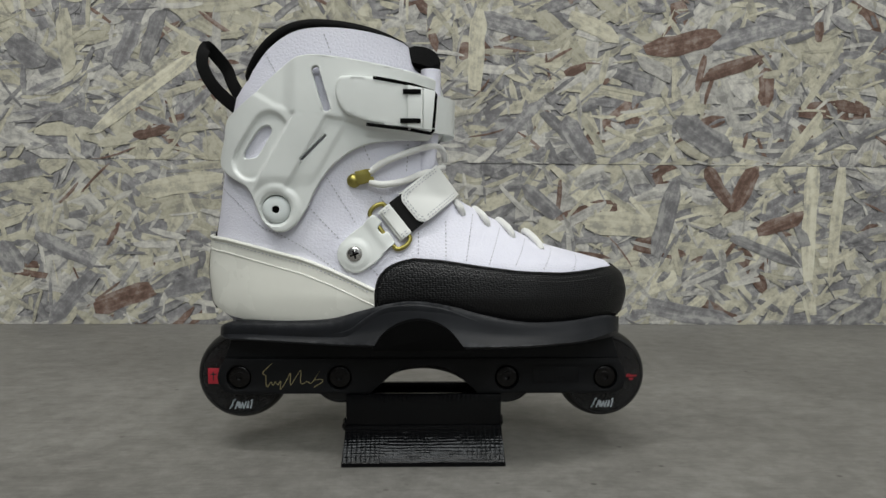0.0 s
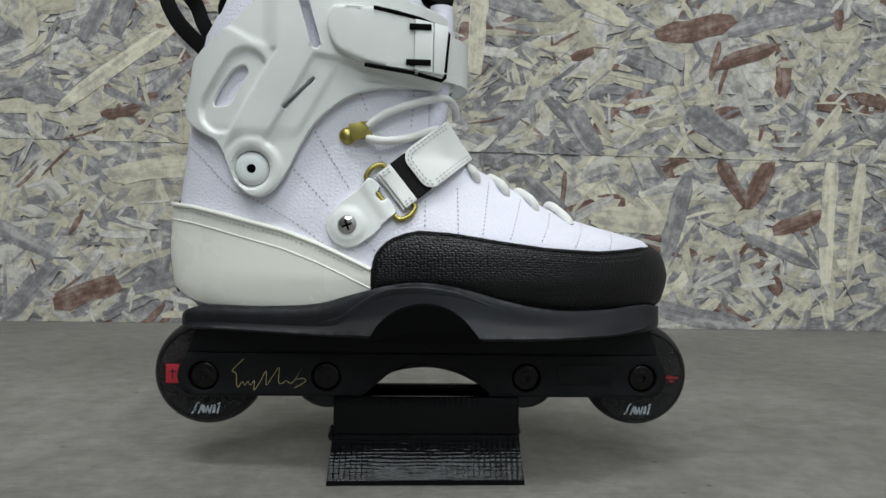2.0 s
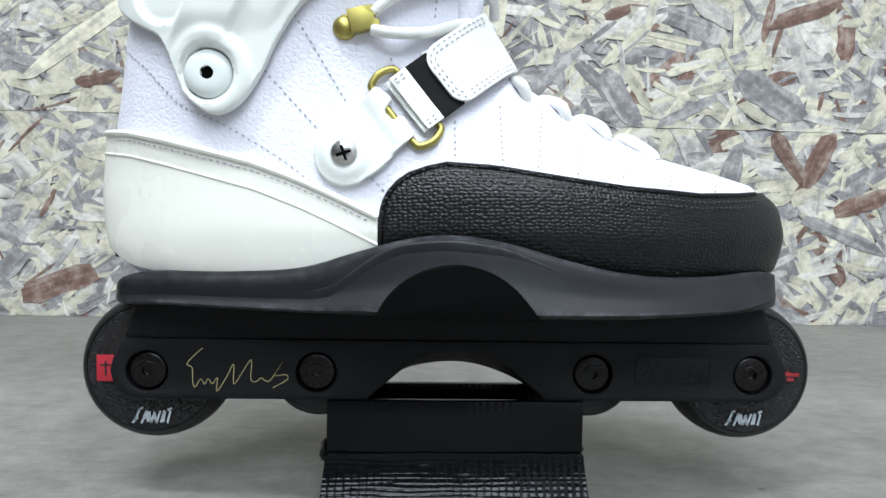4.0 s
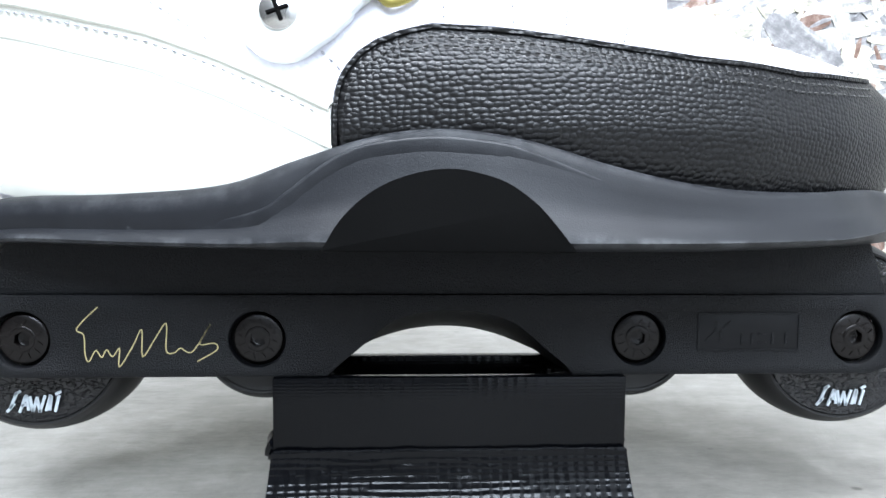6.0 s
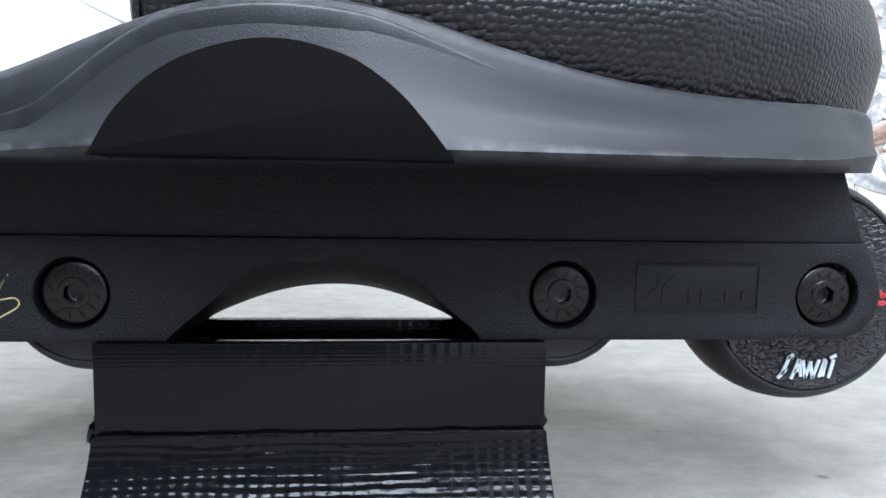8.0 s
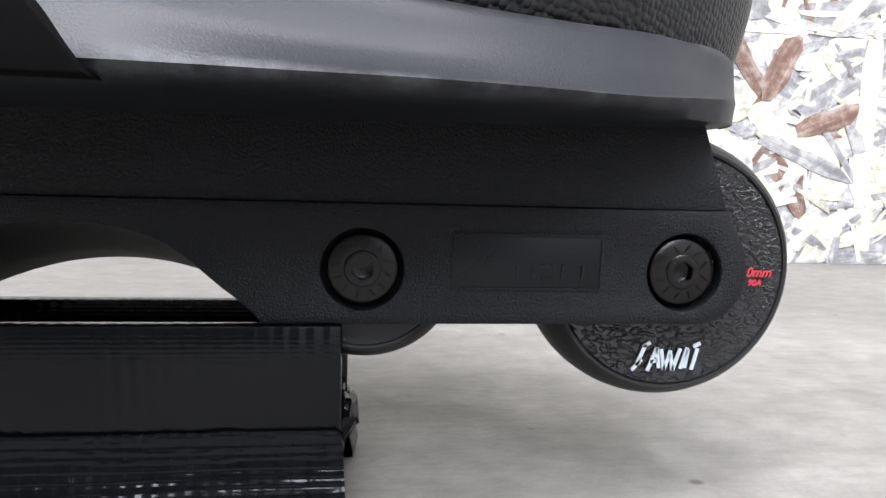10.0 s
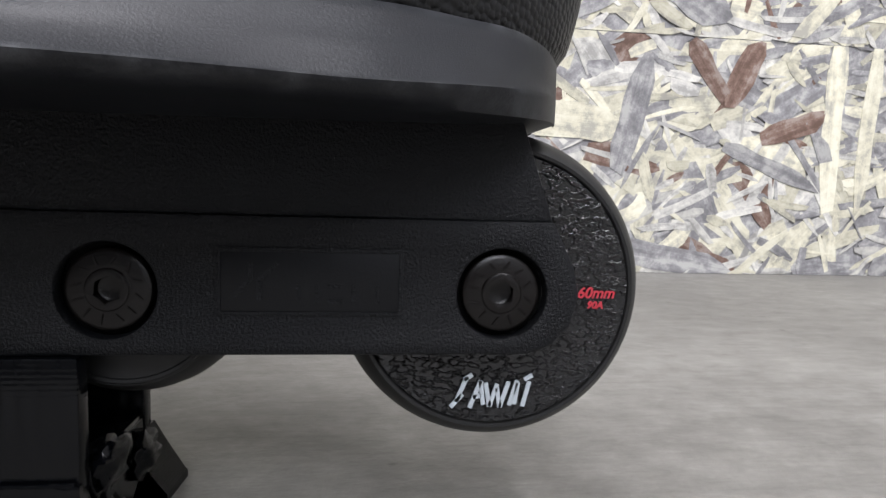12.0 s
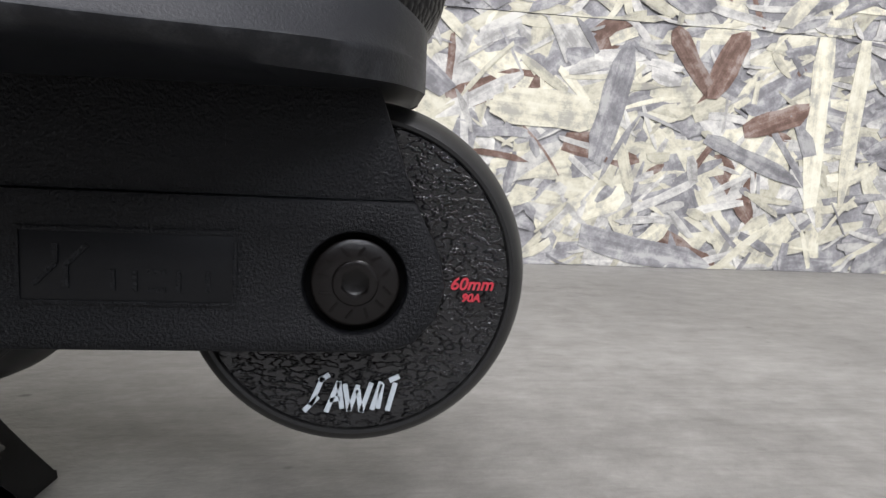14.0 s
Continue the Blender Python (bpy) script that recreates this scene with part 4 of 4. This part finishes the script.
# quilting seams on the leather
quilt = [[(-66, 196), (-63, 191), (-53, 175), (-42, 157)], [(-130, 180), (-119, 172), (-103, 157), (-87, 150), (-66, 138), (-46, 123), (-36, 119)], [(-74, 172), (-71, 168), (-53, 149)], [(-39, 209), (-34, 197)], [(-11, 214), (-11, 203), (-12, 190)],
         [(-28, 176), (-24, 168), (-20, 160)], [(-4, 154), (-4, 138)], [(13, 161), (13, 136)], [(31, 165), (25, 134)], [(49, 156), (39, 133)], [(66, 149), (55, 132)], [(84, 144), (73, 130)], [(100, 140), (94, 129)], [(-98, 262), (-92, 252), (-88, 244)], [(-61, 272), (-58, 264), (-56, 258)],
         [(-34, 132), (-28, 126), (-26, 118)]]
part("seam_stitching", stitches([on_boot(q, 0.15) for q in quilt], 1.6, 1.0, 0.34), THREAD, upper, kind="stuff")
part("heel_stitching", stitches([[(x, near_y(x, lerp(HEEL_TOP, x) - 3.2, 3.5), lerp(HEEL_TOP, x) - 3.2) for x in range(-136, -31, 3)]], 1.7, 0.9, 0.3), THREAD, heel, kind="stuff")
toe_line = [(-30, 107), (-30, 112), (-29.9, 117), (-29.4, 121), (-28.4, 124.2)] + [(x, lerp(TOE_TOP, x)) for x in [-27, -24, -20, -14, -7, 0] + list(range(8, 122, 6))]
for drop in (2.4, 4.6):
    line = [(x + (1.4 if x < -15 else 0) * drop / 2, near_y(x, z - drop, 2.6 + 0.5 * drop * 0.2), z - drop) for x, z in toe_line]
    part("toe_stitching", stitches([line], 1.6, 0.8, 0.3), BLACK_THREAD, toe, kind="stuff")
part("toe_binding", sweep([(x, near_y(x, z + 0.2, 2.2), z + 0.2) for x, z in toe_line], disc(0.9, 6)), TOE, toe)


# ---- printed marks ----
def bars(strokes, y, width, mat, parent, name, label=""):
    bm = bmesh.new()
    for x0, z0, x1, z1 in strokes:
        d = Vector((x1 - x0, z1 - z0)).normalized()
        n = Vector((-d.y, d.x)) * width / 2
        q = [(x0 + n.x, z0 + n.y), (x1 + n.x, z1 + n.y), (x1 - n.x, z1 - n.y), (x0 - n.x, z0 - n.y)]
        a = [bm.verts.new((p[0], y - 0.06, p[1])) for p in q]
        b = [bm.verts.new((p[0], y + 0.3, p[1])) for p in q]
        bm.faces.new(a)
        for i in range(4):
            bm.faces.new((a[i], b[i], b[(i + 1) % 4], a[(i + 1) % 4]))
    return part(name, bm, mat, parent, label)


FACE = YC - 11.5 + 0.1
for x, w in ((122, front_wheel), (-122, rear_wheel)):
    o = x - 0.3
    marks = [(-6.6, 34.6, -4.6, 39.4), (-4.0, 33.4, -2.0, 38.6), (-2.0, 38.6, -1.4, 34.0), (-1.0, 38.2, -0.2, 33.6), (-0.2, 33.6, 1.2, 38.0), (1.2, 37.2, 1.8, 33.4), (1.8, 33.4, 3.4, 38.4), (3.6, 33.8, 5.0, 38.6), (5.2, 38.2, 4.6, 34.0), (6.2, 33.6, 7.4, 38.4), (-7.6, 33.6, -5.4, 36.0), (-5.2, 38.8, -3.6, 39.8), (-3.4, 35.4, -1.8, 35.8), (6.4, 38.8, 8.0, 39.6)]
    for a, b, c, d in marks:
        bars([(o + a, b, o + c, d)], FACE - 0.3, 0.8, WHITE_PRINT, w, "wheel_mark", "white slanting printed stroke")


def lettering(text, x, y, z, size, mat, parent, shear=0.25):
    cu = bpy.data.curves.new("lettering", "FONT")
    cu.body, cu.size, cu.shear, cu.extrude, cu.offset = text, size / 1000, shear, 0.00008, 0.00006
    cu.materials.append(mat)
    ob = new("lettering", cu)
    ob.matrix_world = pose(x / 1000, y / 1000, z / 1000, 90, 0, 0)
    me = bpy.data.meshes.new_from_object(ob)
    made = new("lettering", me)
    made.parent = parent
    made.matrix_basis = pose(x / 1000, y / 1000, z / 1000, 90, 0, 0)
    bpy.data.objects.remove(ob)
    return made


lettering("60mm", 137.6, FACE - 0.25, 54.6, 2.9, RED, front_wheel)
lettering("90A", 139.6, FACE - 0.25, 52.6, 1.9, RED, front_wheel)
tag = part("red_patch", prism([(-143.8, 50.5), (-136.5, 50.5), (-136.5, 61), (-143.8, 61)], FACE - 0.35, FACE + 0.4, 0.1), RED, rear_wheel, "red printed patch with a small black cross")
bars([(-140.2, 52.8, -140.2, 58.8), (-142.2, 57, -138.2, 57)], FACE - 0.45, 0.7, INK, tag, "cross")
# gold strokes of the written line
pen = spline([(-100.4, 65.4), (-104.6, 61.4), (-106.4, 58.8), (-104.4, 57.4), (-104.2, 52), (-103.2, 49.8), (-101.2, 53), (-99.6, 51), (-98.2, 53.2), (-96.6, 51.2), (-94.6, 53.6), (-94.8, 48.2), (-91, 54), (-88.3, 59), (-88.2, 51.2), (-84.6, 56.4), (-81.4, 60.8), (-81.6, 53), (-79.4, 52.2), (-77.6, 53.6), (-75.6, 52.4), (-73.6, 53.2), (-69.2, 60.2), (-72.2, 54.8), (-68, 55), (-67.4, 53), (-72.8, 49.8)], 4)
gold = [(a.x, a.y, b.x + 0.12 * (b.x - a.x), b.y + 0.12 * (b.y - a.y)) for a, b in zip(pen, pen[1:])]
bars(gold, 0.0, 0.34, GOLD_PRINT, skate_frame, "written_line", "thin gold handwritten strokes")
# maker's plate pressed into the frame
badge = part("maker_plate", plate([(73, 52), (104.3, 52), (104.3, 63.6), (73, 63.6)], [[(73.7, 52.7), (103.6, 52.7), (103.6, 62.9), (73.7, 62.9)]], -0.28, 0.2, 0.1), FRAME, skate_frame, "thin raised maker's plate outline")
part("plate_field", prism([(73.7, 52.7), (103.6, 52.7), (103.6, 62.9), (73.7, 62.9)], -0.07, 0.2, 0.02), FIELD, badge, "smooth darker field of the plate")
bars([(75.5, 55, 78.6, 58.2), (78.6, 58.2, 78.6, 61), (80, 54.4, 80, 58), (80, 58, 83, 61)], -0.22, 0.8, FRAME, badge, "plate_mark")
bars([(86.5, 54.2, 86.5, 57.4), (89.6, 54.2, 89.6, 57.4), (91.4, 57.2, 94, 57.2), (91.4, 54.4, 94, 54.4), (95.8, 54.2, 95.8, 57.4), (100, 54.2, 100, 57.4)], -0.22, 0.7, FRAME, badge, "plate_bar")
for x in (-28, -17, -6, 5, 16, 27, 38, 49, 60, 82, 92, 102):
    bars([(x, 76.4, x, 79.2)], 0.88, 0.5, FRAME, skate_frame, "rail_mark")

# ---- strand-board wall ----
board = tagged(part("wall_north", box(-1150, 1150, WALL_Y + 1.0, WALL_Y + 20, 0, 2600, 0), DARK_SURROUND), "grey-washed oriented strand board wall in two courses", "wall", kind="structure")


def strand_material(name, a, b, c):
    m = material(name, a, 0.72, 0, 0.25)
    uv = m.node_tree.nodes.new("ShaderNodeUVMap")
    p = node(m, "ShaderNodeMapping")
    p.inputs["Scale"].default_value = (6, 90, 1)
    wire(m, uv, "UV", p, "Vector")
    grain = noise_tex(m, p, 1.0, 4, 0.65)
    blot = noise_tex(m, coords(m), 60, 6, 0.75)
    mix = m.node_tree.nodes.new("ShaderNodeMix")
    mix.inputs["Factor"].default_value = 0.6
    wire(m, grain, "Fac", mix, 2)
    wire(m, blot, "Fac", mix, 3)
    r = ramp(m, [(0.42, a), (0.5, b), (0.58, c)])
    wire(m, mix, 0, r, "Fac")
    geo = m.node_tree.nodes.new("ShaderNodeNewGeometry")
    info = m.node_tree.nodes.new("ShaderNodeObjectInfo")
    add = m.node_tree.nodes.new("ShaderNodeMath")
    wire(m, geo, "Random Per Island", add, 0)
    wire(m, info, "Random", add, 1)
    var = node(m, "ShaderNodeMapRange")
    var.inputs["From Max"].default_value = 2.0
    var.inputs["To Min"].default_value, var.inputs["To Max"].default_value = 0.72, 1.25
    wire(m, add, 0, var, "Value")
    hsv = m.node_tree.nodes.new("ShaderNodeHueSaturation")
    wire(m, var, "Result", hsv, "Value")
    wire(m, r, "Color", hsv, "Color")
    wire(m, hsv, "Color", m.node_tree.nodes["Principled BSDF"], "Base Color")
    bump(m, grain, "Fac", 0.0004, 0.8)
    return m


CREAM = strand_material("cream_strand", (0.351, 0.339, 0.292), (0.550, 0.521, 0.404), (0.643, 0.620, 0.503))
PALE = strand_material("pale_strand", (0.281, 0.275, 0.257), (0.445, 0.433, 0.404), (0.585, 0.573, 0.515))
GREY = strand_material("grey_strand", (0.164, 0.160, 0.164), (0.246, 0.242, 0.246), (0.398, 0.392, 0.374))
BROWN = strand_material("brown_strand", (0.11, 0.068, 0.052), (0.18, 0.117, 0.093), (0.29, 0.235, 0.205))
board.data.materials[0] = GREY
SEAM_Z = 232
rng = random.Random(7)


def strand_shape(length, width):
    """Ragged outline of one wood strand about its own middle."""
    n = 3 if length < 45 else 5
    up, low = [], []
    bow = rng.uniform(-0.04, 0.04) * length
    for i in range(n + 1):
        k = i / n
        u = (k - 0.5) * length
        taper = 1 - rng.uniform(0.15, 0.75) * (1 if i in (0, n) else 0)
        mid = bow * (1 - (2 * k - 1) ** 2)
        up.append((u + rng.uniform(-0.06, 0.06) * length * (i in (0, n)), mid + width / 2 * taper * rng.uniform(0.82, 1.1)))
        low.append((u + rng.uniform(-0.06, 0.06) * length * (i in (0, n)), mid - width / 2 * taper * rng.uniform(0.82, 1.1)))
    return up + low[::-1]


class Pile:
    """Strands gathered into one mesh."""

    def __init__(self):
        self.v, self.f, self.uv = [], [], []

    def add(self, x, z, angle, length, width, lift):
        c, s = math.cos(angle), math.sin(angle)
        shape = strand_shape(length, width)
        above = z > SEAM_Z
        k, n = len(self.v), len(shape)
        seed = rng.uniform(0, 50)
        tilt_u, tilt_w = rng.uniform(-0.0015, 0.0015), rng.uniform(-0.004, 0.004)
        for back in (0, 1):
            for u, w in shape:
                zz = z + u * s + w * c
                zz = max(zz, SEAM_Z + 0.3) if above else min(zz, SEAM_Z - 0.3)
                self.v.append(((x + u * c - w * s) / 1000, (WALL_Y - lift + (0.5 if back else 0) + u * tilt_u + w * tilt_w) / 1000, max(zz, 0.3) / 1000))
        self.f.append(tuple(range(k, k + n)))
        self.uv += [((u / 1000 + seed), (w / 1000 + seed)) for u, w in shape]
        for i in range(n):
            j = (i + 1) % n
            self.f.append((k + i, k + n + i, k + n + j, k + j))
            self.uv += [((shape[q][0] / 1000 + seed), (shape[q][1] / 1000 + seed)) for q in (i, i, j, j)]

    def build(self, name, mat, kind=""):
        me = bpy.data.meshes.new(name)
        me.from_pydata(self.v, [], self.f)
        layer = me.uv_layers.new(name="UVMap")
        layer.data.foreach_set("uv", [q for p in self.uv for q in p])
        me.materials.append(mat)
        ob = new(name, me)
        ob.parent = board
        return tagged(ob, kind=kind)


piles = {m.name: (Pile(), m) for m in (CREAM, PALE, GREY, BROWN)}
singles = 0


def lay(x, z, angle, length, width, lift, mat, single):
    global singles
    if single and singles < 300:
        one = Pile()
        one.add(x, z, angle, length, width, lift)
        one.build("strand", mat)
        singles += 1
    else:
        piles[mat.name][0].add(x, z, angle, length, width, lift)


def strand(x0, z0, x1, z1, width, mat):
    """A strand that stands out from the rest, from end to end."""
    length = math.hypot(x1 - x0, z1 - z0) * 1.06
    lay((x0 + x1) / 2, (z0 + z1) / 2, math.atan2(z1 - z0, x1 - x0), length, width * 1.1, 0.98 + rng.uniform(0, 0.12), mat, True)


strand(319, 394, 417, 418, 29, BROWN)
strand(414, 402, 523, 432, 25, GREY)
strand(399, 355, 480, 384, 18, BROWN)
strand(408, 231, 445, 178, 18, BROWN)
strand(482, 234, 452, 168, 23, BROWN)
strand(368, 294, 440, 251, 33, GREY)
strand(268, 237, 336, 270, 11, GREY)
strand(363, 210, 338, 104, 25, GREY)
strand(445, 129, 546, 90, 15, GREY)
strand(487, 137, 553, 162, 20, BROWN)
strand(540, 158, 559, 117, 16, GREY)
strand(201, 296, 239, 237, 25, GREY)
strand(332, 29, 459, 2, 25, GREY)
strand(580, 445, 614, 426, 16, GREY)
strand(595, 322, 641, 314, 15, BROWN)
strand(623, 122, 679, 143, 11, GREY)
strand(621, 0, 675, 34, 29, GREY)
strand(566, 236, 566, 63, 20, CREAM)
strand(608, 229, 599, 80, 16, CREAM)
strand(237, 148, 341, 140, 33, CREAM)
strand(545, 317, 598, 413, 10, CREAM)
strand(520, 240, 571, 305, 15, CREAM)
strand(304, 381, 350, 358, 18, PALE)
strand(-396, 419, -424, 358, 21, GREY)
strand(-490, 432, -486, 353, 20, CREAM)
strand(-305, 382, -454, 269, 18, CREAM)
strand(-361, 435, -386, 366, 20, GREY)
strand(-353, 278, -404, 265, 12, BROWN)
strand(-461, 23, -386, 50, 26, BROWN)
strand(-590, 115, -565, 79, 33, GREY)
strand(-543, 127, -463, 88, 20, GREY)
strand(-464, 68, -521, 3, 23, GREY)
strand(-586, 205, -532, 217, 18, GREY)
strand(-394, 187, -285, 205, 25, CREAM)
strand(-564, 393, -519, 364, 30, GREY)
strand(79, 435, 166, 414, 21, GREY)
strand(105, 255, 168, 320, 16, GREY)
strand(146, 200, 192, 160, 21, GREY)
strand(72, 342, 78, 443, 21, CREAM)
strand(206, 438, 271, 408, 21, CREAM)
strand(-359, 44, -295, 60, 20, GREY)
strand(169, 304, 210, 265, 15, GREY)
for layer in range(6):
    for _ in range(1080 if layer < 3 else 1320):
        x, z = rng.uniform(-1130, 1130), rng.uniform(-5, 770)
        k = rng.random()
        mat = CREAM if k < 0.42 else PALE if k < 0.68 else GREY if k < 0.95 else BROWN
        length, width = rng.uniform(35, 115), rng.uniform(7, 30)
        if layer > 2:
            length, width = length * rng.uniform(0.25, 0.75), width * rng.uniform(0.2, 0.5)
        angle = rng.gauss(0.25, 0.75) if rng.random() < 0.7 else rng.uniform(0, math.pi)
        lay(x, z, angle, length, width, 0.16 * layer + rng.uniform(0, 0.16), mat, layer > 1 and 200 < x < 640 and z < 330)
for layer in range(3):
    for _ in range(1500):
        x, z, k = rng.uniform(-1130, 1130), rng.uniform(770, 2590), rng.random()
        mat = CREAM if k < 0.42 else PALE if k < 0.68 else GREY if k < 0.95 else BROWN
        lay(x, z, rng.gauss(0.25, 0.75), rng.uniform(50, 130), rng.uniform(14, 36), 0.16 * layer + rng.uniform(0, 0.16), mat, False)
for pile, mat in piles.values():
    pile.build("strands", mat, "stuff")
